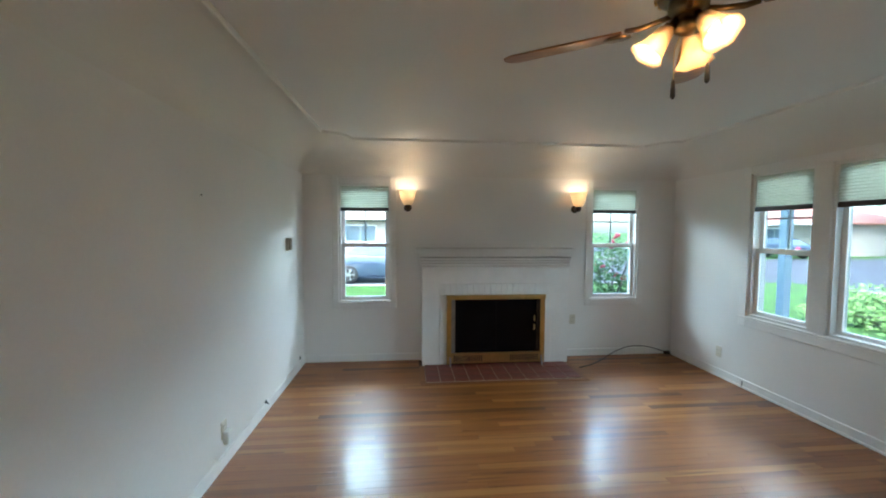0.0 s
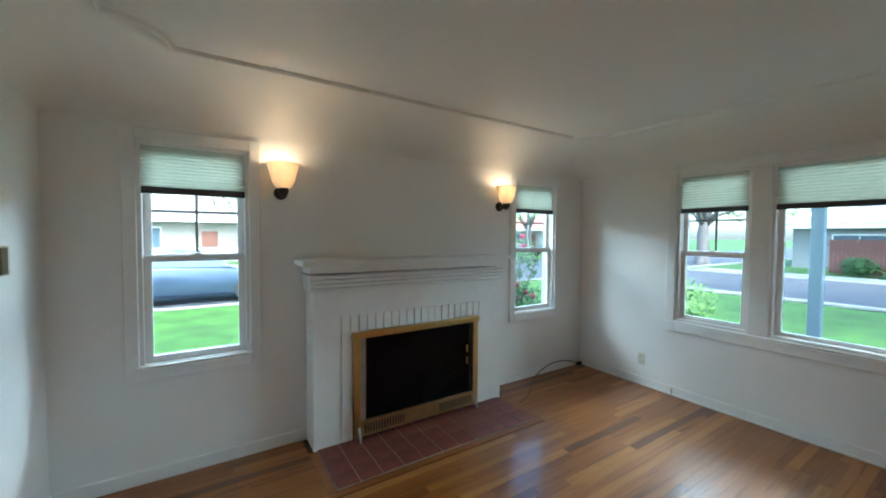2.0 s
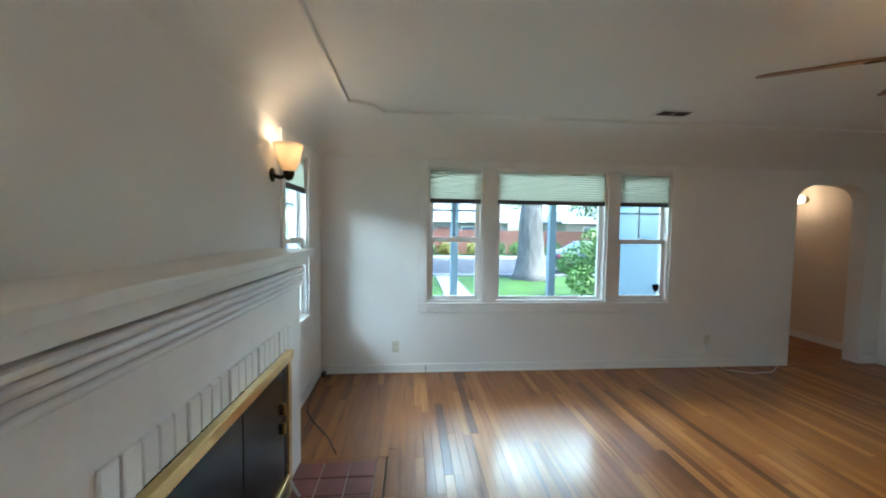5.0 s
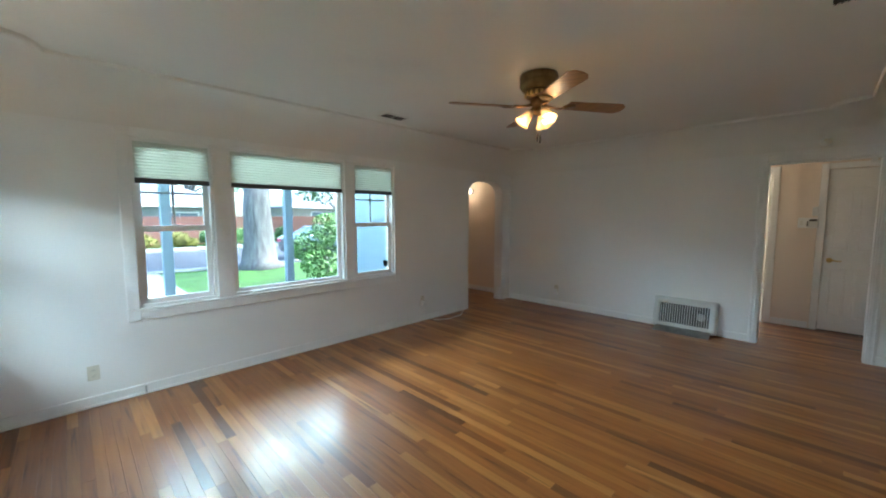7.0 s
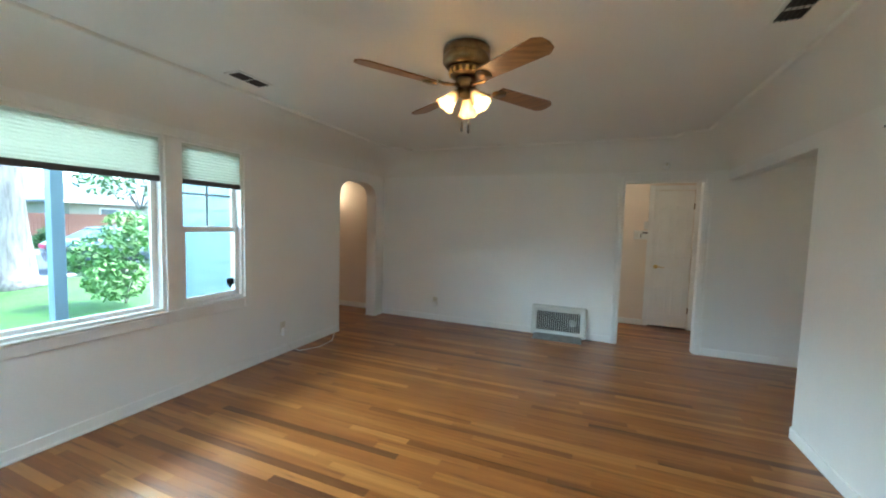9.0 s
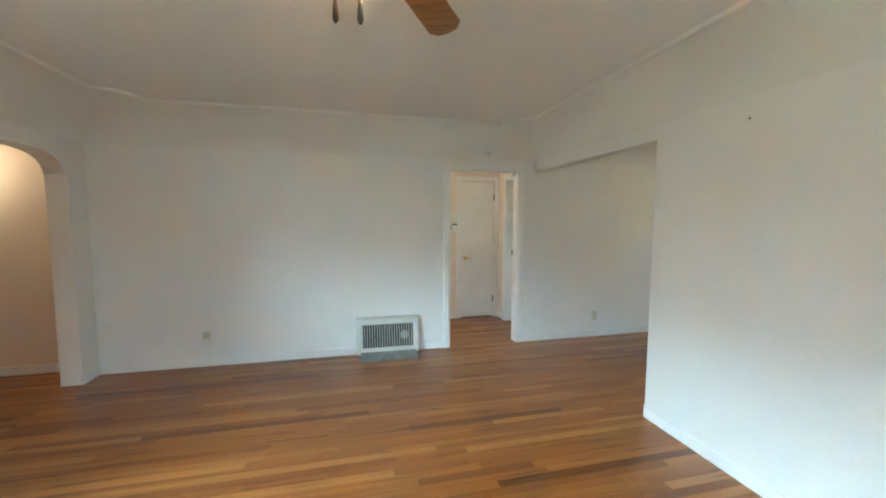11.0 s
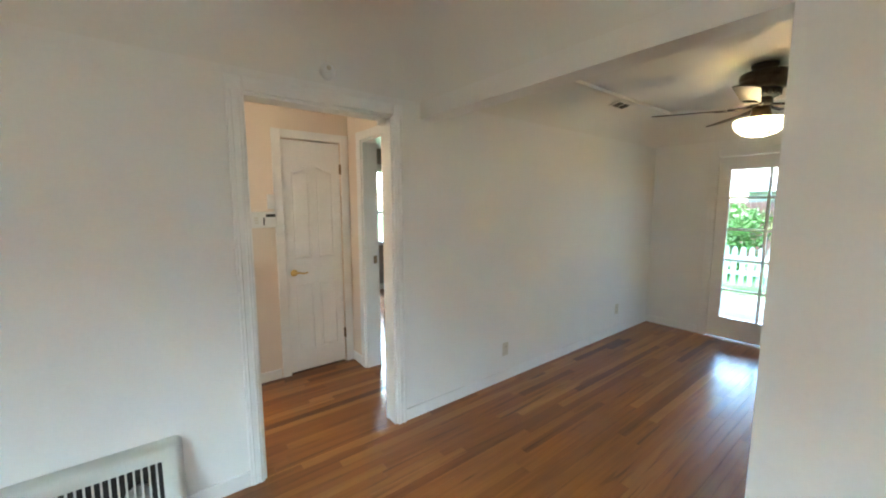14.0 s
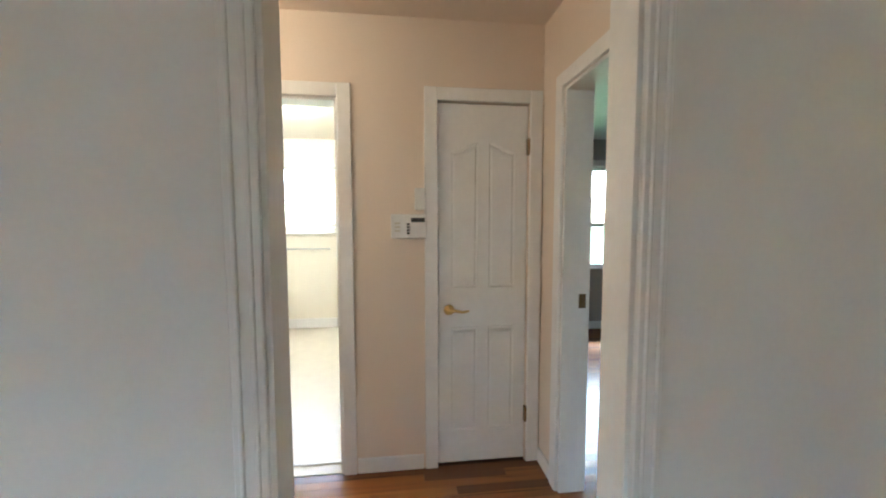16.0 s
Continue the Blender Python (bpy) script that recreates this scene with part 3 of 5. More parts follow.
d1 = thing("door_1", (0, 0, 0), "white cased open doorway from living room to hall", "doorway", kind="structure")
casing(d1, "y", S, 1, 0.165, 1.0, 2.03, 0.07, 0.018)
for xa in (0.108, 0.140, 1.014, 1.046):
    part("casing_bead", boxes((xa, xa + 0.010, S + 0.016, S + 0.025, 0.0, 2.03), bevel=0.003), TRIM, d1)
part("jamb", boxes((0.165, 0.177, S - 0.12, S - 0.001, 0.0, 2.015), (0.988, 1.0, S - 0.12, S - 0.001, 0.0, 2.015), (0.165, 1.0, S - 0.12, S - 0.001, 2.015, 2.03)), TRIM, d1)


def panel_moulding(x0, x1, z0, z1, y, swoop=0.0, flip=False):
    """A raised door panel; swoop lifts one upper corner in a curve."""
    top = []
    for k in range(9):
        f = k / 8
        rise = swoop * (0.5 - 0.5 * math.cos(math.pi * f))
        top.append((x1 - (x1 - x0) * f, z1 - (swoop - rise if not flip else rise)))
    ring = [(x0, z0), (x1, z0)] + top
    bm = slab(ring, y, y + 0.006, "y")
    face = [f for f in bm.faces if f.normal.y > 0.9]
    r = bmesh.ops.inset_region(bm, faces=face, thickness=0.014, depth=-0.005)
    r = bmesh.ops.inset_region(bm, faces=face, thickness=0.02, depth=0.005)
    return bm


def lever(parent, base, way):
    """A brass lever handle on a round rose; way is the side it points to."""
    h = part("door_handle", merged(moved(lathe([(0.028, 0), (0.030, 0.004), (0.022, 0.012), (0.011, 0.016), (0.010, 0.045)], 20), Matrix.Translation(base) @ pose(0, 0, 0, -90)),
             tube([(base[0], base[1] + 0.042, base[2]), (base[0] + way * 0.03, base[1] + 0.048, base[2] + 0.004), (base[0] + way * 0.07, base[1] + 0.046, base[2] - 0.006),
                   (base[0] + way * 0.105, base[1] + 0.04, base[2] - 0.001)], [0.010, 0.009, 0.007, 0.006], 10)), BRASS, parent, "polished brass lever handle", True)
    return h


d2 = thing("door_2", (0, 0, 0), "closed white four-panel closet door with brass lever", "door", kind="structure")
casing(d2, "y", -1.90, 1, 0.0, 0.51, 2.03, 0.07, 0.018)
leaf = part("door_leaf", boxes((0.005, 0.505, -1.945, -1.91, 0.012, 2.024), bevel=0.002), TRIM, d2)
for x0, x1, z0, z1, sw, fl in ((0.285, 0.435, 1.02, 1.82, 0.05, False), (0.075, 0.225, 1.02, 1.82, 0.05, True), (0.285, 0.435, 0.20, 0.80, 0, False), (0.075, 0.225, 0.20, 0.80, 0, False)):
    part("door_panel", panel_moulding(x0, x1, z0, z1, -1.910, sw, fl), TRIM, leaf)
lever(leaf, (0.445, -1.910, 0.90), -1)
for z in (1.80, 0.28):
    part("hinge", boxes((-0.012, 0.012, -1.912, -1.884, z - 0.045, z + 0.045), bevel=0.003), AGED_BRASS, d2, "aged brass hinge")
d3 = thing("door_3", (0, 0, 0), "white cased bathroom doorway with its door folded open", "door", kind="structure")
casing(d3, "y", -1.90, 1, 1.03, 1.75, 2.03, 0.07, 0.018)
part("jamb", boxes((1.03, 1.045, -2.02, -1.901, 0.0, 2.015), (1.735, 1.75, -2.02, -1.901, 0.0, 2.015), (1.03, 1.75, -2.02, -1.901, 2.015, 2.03)), TRIM, d3)
part("threshold", boxes((1.045, 1.735, -2.02, -1.985, 0.0, 0.012), bevel=0.003), TRIM, d3)
leaf = part("door_leaf", boxes((1.005, 1.04, -2.74, -2.03, 0.012, 2.02), bevel=0.002), TRIM, d3)
part("door_handle", merged(tube([(1.04, -2.66, 0.98), (1.09, -2.66, 0.98)], 0.01, 10), tube([(1.088, -2.66, 0.98), (1.09, -2.57, 0.975)], 0.008, 10)), BRASS, leaf, "polished brass lever handle", True)
for z in (1.78, 0.36):
    part("hinge", boxes((1.044, 1.05, -2.02, -1.975, z - 0.045, z + 0.045)), AGED_BRASS, d3, "aged brass hinge")
d4 = thing("door_4", (0, 0, 0), "white cased open bedroom doorway with a strike plate", "doorway", kind="structure")
casing(d4, "x", -0.08, 1, -1.63, -0.885, 2.03, 0.07, 0.018)
part("jamb", boxes((-0.22, -0.081, -1.63, -1.615, 0.0, 2.015), (-0.22, -0.081, -0.885, -0.87, 0.0, 2.015), (-0.22, -0.081, -1.63, -0.87, 2.015, 2.03)), TRIM, d4)
part("strike_plate", boxes((-0.20, -0.165, -1.615, -1.612, 0.96, 1.03)), AGED_BRASS, d4, "aged brass strike plate")

# the glazed dining room door
d5 = thing("door_5", (0, 0, 0), "white glazed garden door with ten panes", "door", kind="structure")
casing(d5, "x", -3.53, 1, -0.03, 0.87, 1.99, 0.075, 0.02)
ys, zs = (0.085, 0.405, 0.415, 0.735), (0.245, 0.55, 0.88, 1.215, 1.55, 1.845)
leaf = part("door_leaf", boxes((-3.58, -3.54, -0.027, 0.08, 0.012, 1.985), (-3.58, -3.54, 0.74, 0.867, 0.012, 1.985),
            (-3.58, -3.54, 0.08, 0.74, 0.012, 0.24), (-3.58, -3.54, 0.08, 0.74, 1.85, 1.985)), TRIM, d5)
part("muntin", boxes((-3.575, -3.545, 0.399, 0.421, 0.24, 1.85)), TRIM, leaf)
for z in zs[1:-1]:
    part("muntin", boxes((-3.574, -3.546, 0.08, 0.398, z - 0.011, z + 0.011), (-3.574, -3.546, 0.422, 0.74, z - 0.011, z + 0.011)), TRIM, leaf)
for ya, yb in ((0.082, 0.398), (0.422, 0.738)):
    for za, zb in zip(zs, zs[1:]):
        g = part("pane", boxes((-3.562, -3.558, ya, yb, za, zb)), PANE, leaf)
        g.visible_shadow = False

# ---- fireplace ----
fp = thing("fireplace", (2.13, N, 0), "white painted fireplace with moulded mantel and brick lintel", "fireplace")
FX = 2.13


def fpart(name, bm, m, label="", smooth=False):
    return part(name, moved(bm, Matrix.Translation((-FX, -N, 0))), m, fp, label, smooth)


fpart("surround", wall_mesh("y", 5.26, N - 0.002, 1.29, 2.97, 0.0, 1.14, [(1.60, 2.66, 0.0, 0.79)]), TRIM)
fpart("mantel_shelf", boxes((1.21, 3.02, 5.185, N - 0.002, 1.283, 1.322), bevel=0.006, seg=2), TRIM)
fpart("frieze", boxes((1.265, 2.985, 5.222, N - 0.003, 1.232, 1.283), bevel=0.003), TRIM)
for i in range(4):
    d = 0.028 - 0.005 * i
    z = 1.205 - 0.030 * i
    bead = merged(moved(lathe([(0.0135, 1.272), (0.0135, 2.978)], 12), Matrix.Translation((0, 5.26 - d + 0.012, z)) @ pose(0, 0, 0, 0, 90, 0)),
                  boxes((1.285 - d, 2.975 + d, 5.26 - d + 0.012, N - 0.003, z - 0.0135, z + 0.013)))
    fpart("moulding", bead, TRIM)
for i in range(20):
    x = 1.482 + i * 0.0644
    lift = 0.0015 * ((i * 7) % 4)
    fpart("brick", boxes((x, x + 0.058, 5.249 - lift, 5.262, 0.80, 0.925), bevel=0.004), TRIM)
fpart("brick_side", boxes((1.482, 1.558, 5.250, 5.262, 0.008, 0.797), bevel=0.004), TRIM)
fpart("brick_side", boxes((2.692, 2.768, 5.250, 5.262, 0.008, 0.797), bevel=0.004), TRIM)
fpart("firebox", merged(boxes((1.62, 2.64, 5.95, 6.0, 0.0, 0.85), (1.56, 1.62, 5.46, 6.0, 0.0, 0.85), (2.64, 2.70, 5.46, 6.0, 0.0, 0.85), (1.56, 2.70, 5.64, 6.0, 0.78, 0.85), (1.62, 2.64, 5.28, 6.0, -0.004, 0.004))), SOOT, "soot-black firebox")

scr = thing("fireplace_screen", (2.13, 5.23, 0.0), "brass framed fireplace screen with smoked glass doors", "fire screen")


def spart(name, bm, m, label="", smooth=False):
    return part(name, moved(bm, Matrix.Translation((-2.13, -5.23, 0))), m, scr, label, smooth)


spart("top_rail", boxes((1.555, 2.690, 5.212, 5.248, 0.752, 0.800), bevel=0.005, seg=2), BRASS, "polished brass top rail")
spart("side_rail", boxes((1.562, 1.612, 5.222, 5.248, 0.02, 0.752), bevel=0.003), BRASS, "brass side rail")
spart("side_rail", boxes((2.632, 2.682, 5.222, 5.248, 0.02, 0.752), bevel=0.003), BRASS, "brass side rail")
grille = spart("bottom_rail", boxes((1.612, 2.632, 5.218, 5.248, 0.03, 0.145), bevel=0.003), BRASS, "brass bottom rail with vent slots")
for i in range(44):
    if 14 < i < 29:
        continue
    x = 1.64 + i * 0.0222
    part("vent_slot", moved(boxes((x, x + 0.009, 5.2165, 5.2185, 0.055, 0.12)), Matrix.Translation((-2.13, -5.23, 0))), BLACK, grille)
for x0, x1 in ((1.655, 2.118), (2.122, 2.59)):
    spart("glass_door", boxes((x0, x1, 5.232, 5.238, 0.150, 0.748)), DARKGLASS, "smoked glass door")
spart("door_frame", boxes((1.613, 1.654, 5.230, 5.242, 0.148, 0.75)), STEEL, "grey metal door edge")
spart("door_frame", boxes((2.591, 2.631, 5.230, 5.242, 0.148, 0.75)), BRONZE, "dark metal door edge")
for z in (0.40, 0.50):
    spart("pull", boxes((2.555, 2.568, 5.214, 5.232, z, z + 0.06), bevel=0.004), BRASS)
for x in (1.60, 2.645):
    spart("foot", tube([(x, 5.225, 0.10), (x, 5.205, 0.06), (x, 5.19, 0.03), (x - 0.006, 5.17, 0.012)], [0.008, 0.009, 0.008, 0.007], 8), ALLOY, "bright metal foot", True)

hearth = thing("hearth", (2.115, 5.02, 0.0), "flush red quarry tile hearth with pale grout", "hearth", kind="structure")
part("grout_bed", moved(boxes((1.31, 2.93, 4.79, 5.26, 0.0, 0.006)), Matrix.Translation((-2.115, -5.02, 0))), GROUT, hearth)
tile_mesh = None
tw, td = 1.62 / 11, 0.47 / 3
for i in range(11):
    for k in range(3):
        if tile_mesh is None:
            t0 = part("tile", boxes((-tw / 2 + 0.004, tw / 2 - 0.004, -td / 2 + 0.004, td / 2 - 0.004, 0.004, 0.011), bevel=0.002), TILE, hearth)
            tile_mesh = t0.data
        else:
            t0 = new("tile", tile_mesh)
            t0.parent = hearth
        t0.location = (1.31 + (i + 0.5) * tw - 2.115, 4.79 + (k + 0.5) * td - 5.02, 0.0004 * ((i * 5 + k * 3) % 4))


# ---- wall lamps ----
def sconce(x, group):
    root = thing("wall_sconce", (x, N, 1.745), "lit frosted glass bell sconce on a bronze bracket", "wall lamp", group)
    prof = [(0.030, 0.055), (0.055, 0.075), (0.074, 0.115), (0.084, 0.16), (0.094, 0.20), (0.106, 0.226), (0.102, 0.227), (0.088, 0.20), (0.076, 0.155), (0.064, 0.115), (0.045, 0.08), (0.02, 0.066)]
    bm = lathe(prof, 32, cap=False)
    for v in bm.verts:
        v.co.y = v.co.y * 0.88 - 0.105
    part("shade", bm, SCONCE_GLASS, root, "frosted glass bell shade", True)
    part("bracket", merged(moved(lathe([(0.008, 0.0), (0.024, 0.012), (0.034, 0.035), (0.036, 0.058), (0.024, 0.068)], 16), Matrix.Translation((0, -0.105, 0.0))),
         tube([(0, -0.10, 0.03), (0, -0.05, 0.02), (0, -0.012, 0.03)], 0.013, 10)), BRONZE, root, "dark bronze bracket", True)
    part("back_plate", moved(lathe([(0.045, 0.0), (0.045, 0.008), (0.03, 0.014)], 20), Matrix.Translation((0, -0.001, 0.035)) @ pose(0, 0, 0, 90)), BRONZE, root, "", True)
    part("bulb", moved(lathe([(0.006, 0.0), (0.018, 0.02), (0.026, 0.045), (0.02, 0.066), (0.004, 0.074)], 16), Matrix.Translation((0, -0.105, 0.085))), BULB, root, "", True)
    bulb_light("sconce_light", (x, N - 0.105, 1.955), 0.085, size=0.03)


sconce(1.127, "sconces over the mantel")
sconce(3.116, "sconces over the mantel")


# ---- ceiling fans ----
def blade_outline(r0, r1, w0, w1):
    return [(r0, -w0), (r1 - 0.05, -w1), (r1 - 0.01, -w1 * 0.62), (r1, 0.0), (r1 - 0.01, w1 * 0.62), (r1 - 0.05, w1), (r0, w0)]


def fan(place, label, angles, metal, blade_mat, low):
    root = thing("ceiling_fan", place, label, "ceiling fan")
    part("motor_housing", lathe([(0.10, 0.0), (0.132, -0.004), (0.136, -0.02), (0.136, -0.045), (0.131, -0.05), (0.136, -0.055), (0.136, -0.085), (0.118, -0.11), (0.098, -0.116)], 40), metal, root, "", True)
    part("vent_ring", lathe([(0.098, -0.116), (0.104, -0.126), (0.088, -0.162), (0.07, -0.168)], 32), metal if metal is AGED_BRASS else BLACK, root, "", True)
    for k in range(16):
        a = 2 * math.pi * k / 16
        part("vent_slot", moved(boxes((0.088, 0.1015, -0.009, 0.009, -0.156, -0.128), bevel=0.002), pose(0, 0, 0, 0, 0, math.degrees(a))), BRASS if metal is AGED_BRASS else metal, root)
    part("hub", lathe([(0.055, -0.168), (0.06, -0.18), (0.06, -0.215), (0.04, -0.228)], 28), metal, root, "", True)
    for a in angles:
        turn = pose(0, 0, 0, 0, 0, a)
        part("blade_iron", merged(moved(tube([(0.05, 0, -0.215), (0.10, 0.0, -0.225), (0.15, 0.0, -0.232), (0.19, 0, -0.228)], [0.011, 0.009, 0.010, 0.008], 8), turn),
             moved(slab([(0.17, -0.012), (0.20, -0.042), (0.245, -0.036), (0.265, 0.0), (0.245, 0.036), (0.20, 0.042), (0.17, 0.012)], -0.236, -0.230), turn @ pose(0, 0, 0, -12, 0, 0))), metal, root, "", True)
        part("blade", moved(slab(blade_outline(0.20, 0.655, 0.054, 0.068), -0.228, -0.221, bevel=0.0015), turn @ pose(0, 0, 0, -12, 0, 0)), blade_mat, root, "wood grain fan blade")
    return root


fan_top = 2.468
living_fan = fan((2.06, 2.33, fan_top), "antique brass ceiling fan, oak blades, three lit glass shades", (56, 146, 236, 326), AGED_BRASS, BLADE, 0)
part("light_stem", lathe([(0.034, -0.225), (0.036, -0.23), (0.028, -0.24), (0.040, -0.248), (0.040, -0.27), (0.02, -0.285), (0.006, -0.29)], 24), AGED_BRASS, living_fan, "", True)
for a in (40, 160, 280):
    turn = pose(0, 0, 0, 0, 0, a) @ Matrix.Translation((0.042, 0, -0.240)) @ pose(0, 0, 0, 0, 142, 0) @ Matrix.Scale(0.76, 4)
    part("light_arm", moved(lathe([(0.013, -0.035), (0.013, 0.015), (0.026, 0.02), (0.028, 0.045)], 14), turn), AGED_BRASS, living_fan, "", True)
    bell = lathe([(0.026, 0.035), (0.036, 0.045), (0.042, 0.075), (0.050, 0.11), (0.062, 0.145), (0.078, 0.17), (0.075, 0.171), (0.058, 0.145), (0.046, 0.11), (0.038, 0.075), (0.030, 0.05)], 28, cap=False)
    for v in bell.verts:
        if v.co.z > 0.14:
            v.co *= 1 + 0.018 * math.sin(6 * math.atan2(v.co.y, v.co.x))
    part("shade", moved(bell, turn), SHADE, living_fan, "scalloped frosted glass bell shade", True)
    part("bulb", moved(lathe([(0.008, 0.04), (0.02, 0.07), (0.027, 0.095), (0.02, 0.118), (0.004, 0.126)], 16), turn), BULB, living_fan, "", True)
    spot_at = Matrix.Translation((2.06, 2.33, fan_top)) @ turn @ Vector((0, 0, 0.150))
    bulb_light("fan_bulb_light", spot_at, 0.11, size=0.018)
for dx, dy, zl in ((0.035, -0.05, -0.435), (-0.03, 0.02, -0.465)):
    chain = part("pull_chain", tube([(dx * 0.6, dy * 0.6, -0.29), (dx, dy, -0.33), (dx, dy, zl + 0.04)], 0.0016, 6), BRASS, living_fan)
    part("chain_weight", moved(lathe([(0.002, 0.04), (0.006, 0.03), (0.008, 0.0), (0.008, -0.018), (0.003, -0.026)], 12), Matrix.Translation((dx, dy, zl))), BRONZE, chain, "dark bullet-shaped pull", True)
dining_fan = fan((-1.95, 0.64, 2.365), "dark bronze dining ceiling fan with opal glass bowl lamp", (10, 82, 154, 226, 298), BRONZE, DARKBLADE, 0)
part("canopy", lathe([(0.075, 0.056), (0.075, 0.04), (0.05, 0.0), (0.05, -0.002)], 28), BRONZE, dining_fan, "", True)
part("light_collar", lathe([(0.05, -0.225), (0.055, -0.26), (0.062, -0.285), (0.070, -0.302), (0.066, -0.312)], 28), AGED_BRASS, dining_fan, "", True)
part("bowl", lathe([(0.145, -0.307), (0.15, -0.325), (0.138, -0.365), (0.10, -0.40), (0.05, -0.417), (0.008, -0.423)], 32), BOWL, dining_fan, "lit opal glass bowl", True)
bulb_light("dining_light", (-1.95, 0.64, 1.995), 0.30, (1.0, 0.76, 0.48), 0.04)
chain = part("pull_chain", tube([(0.11, 0.07, -0.30), (0.125, 0.08, -0.41)], 0.0016, 6), BRASS, dining_fan)
part("chain_weight", moved(lathe([(0.004, 0.012), (0.012, 0.0), (0.004, -0.012)], 12), Matrix.Translation((0.125, 0.08, -0.42))), BRASS, chain)


# ---- wall heater ----
heater = thing("wall_heater", (1.70, S, 0.0), "off-white enamel wall heater grille with dark slots", "heater")


def heater_face(z):
    return 0.118 - (z - 0.05) * 0.17


def round_loop(half, z0, z1, rad, n=5):
    """A rounded rectangle in x and z, anticlockwise from its lower right corner."""
    pts = []
    for cx, cz, a0 in ((half - rad, z0 + rad, -90), (half - rad, z1 - rad, 0), (-half + rad, z1 - rad, 90), (-half + rad, z0 + rad, 180)):
        for k in range(n):
            a = math.radians(a0 + 90 * k / (n - 1))
            pts.append((cx + rad * math.cos(a), cz + rad * math.sin(a)))
    return pts


def heater_frame():
    """A leaning pressed-metal shell with rounded corners, cut by the grille opening."""
    bm = bmesh.new()
    levels = [(round_loop(0.352, 0.012, 0.408, 0.03), None), (round_loop(0.346, 0.016, 0.403, 0.035), -0.030), (round_loop(0.340, 0.022, 0.396, 0.036), -0.012),
              (round_loop(0.331, 0.032, 0.386, 0.034), -0.002), (round_loop(0.322, 0.042, 0.377, 0.03), 0.0), (round_loop(0.274, 0.086, 0.338, 0.010), 0.0),
              (round_loop(0.271, 0.089, 0.335, 0.008), -0.003), (round_loop(0.271, 0.089, 0.335, 0.008), -0.022)]
    rings = [[bm.verts.new((x, 0.002 if d is None else heater_face(z) + d, z)) for x, z in loop] for loop, d in levels]
    for p, q in zip(rings, rings[1:]):
        for k in range(len(p)):
            bm.faces.new((p[k], p[(k + 1) % len(p)], q[(k + 1) % len(p)], q[k]))
    bmesh.ops.recalc_face_normals(bm, faces=bm.faces[:])
    return bm


part("frame", heater_frame(), ENAMEL, heater, "off-white enamel frame", True)
# Black wedge behind the louvres stands for the shade inside the heater.
part("slot_backing", slab([(0.01, 0.078), (0.060, 0.078), (0.018, 0.345), (0.01, 0.345)], -0.276, 0.276, "x"), BLACK, heater, "black backing put in as shade behind the slots")
for k in range(20):
    x = -0.2507 + k * 0.0264
    bar = slab([(heater_face(0.086) - 0.002, 0.086), (heater_face(0.086) - 0.010, 0.086), (heater_face(0.338) - 0.010, 0.338), (heater_face(0.338) - 0.002, 0.338)], x - 0.0036, x + 0.0036, "x")
    part("louvre", bar, ENAMEL, heater)
part("reflector", moved(lathe([(0.05, 0.0), (0.048, 0.01)], 16), Matrix.Translation((-0.18, 0.038, 0.2)) @ pose(0, 0, 0, -90)), STEEL, heater)
part("deflector_plate", slab([(0.118, 0.052), (0.25, 0.004), (0.256, 0.001), (0.25, 0.0), (0.114, 0.047)], -0.30, 0.30, "x"), STEEL, heater, "bare galvanised deflector plate")


# ---- electrical fittings ----
def outlet(m, label, plug=None):
    """A duplex outlet whose plate faces local -y; m sets its place on the wall."""
    root = thing("wall_outlet", m, label, "outlet")
    plate = part("plate", boxes((-0.035, 0.035, -0.006, 0.0, -0.057, 0.057), bevel=0.003), IVORY, root)
    for z in (-0.021, 0.021):
        part("socket", boxes((-0.016, 0.016, -0.0085, -0.0055, z - 0.013, z + 0.013), bevel=0.003), IVORY, plate)
        part("slot", boxes((-0.007, -0.005, -0.0088, -0.0083, z - 0.005, z + 0.005), (0.005, 0.007, -0.0088, -0.0083, z - 0.005, z + 0.005)), BLACK, plate)
    if plug:
        part("plug_in", boxes((-0.03, 0.03, -0.045, -0.009, -0.09, -0.004), bevel=0.008, seg=2), WHITEPL, root, "white plug-in block")
    return root


outlet(Matrix.Translation((E, 4.734, 0.262)) @ pose(0, 0, 0, 0, 0, -90), "ivory duplex outlet low on the window wall")
outlet(Matrix.Translation((E, 1.38, 0.29)) @ pose(0, 0, 0, 0, 0, -90), "ivory outlet with a white plug-in block beside the arch", True)
outlet(Matrix.Translation((3.485, S, 0.29)) @ pose(0, 0, 0, 0, 0, 180), "ivory outlet with a white plug-in block on plain wall", True)
outlet(Matrix.Translation((3.12, N, 0.45)), "ivory duplex outlet beside the fireplace")
outlet(Matrix.Translation((W, 3.59, 0.24)) @ pose(0, 0, 0, 0, 0, 90), "outlet with a white plug and loose cord", True)
outlet(Matrix.Translation((-0.90, S, 0.27)) @ pose(0, 0, 0, 0, 0, 180), "ivory duplex outlet on the dining wall")
outlet(Matrix.Translation((-2.76, S, 0.29)) @ pose(0, 0, 0, 0, 0, 180), "ivory duplex outlet near the dining corner")
jack = thing("cable_jack", (W, 4.29, 0.085), "small dark cable jack above the baseboard", "cable jack")
part("plate", boxes((0.0, 0.012, -0.014, 0.014, -0.02, 0.02), bevel=0.003), BLACK, jack)
part("stub", tube([(0.012, 0, 0), (0.03, 0, -0.01)], 0.005, 8), BLACK, jack)
jack = thing("cable_jack", (W, 5.28, 0.12), "small dark cable jack near the corner", "cable jack")
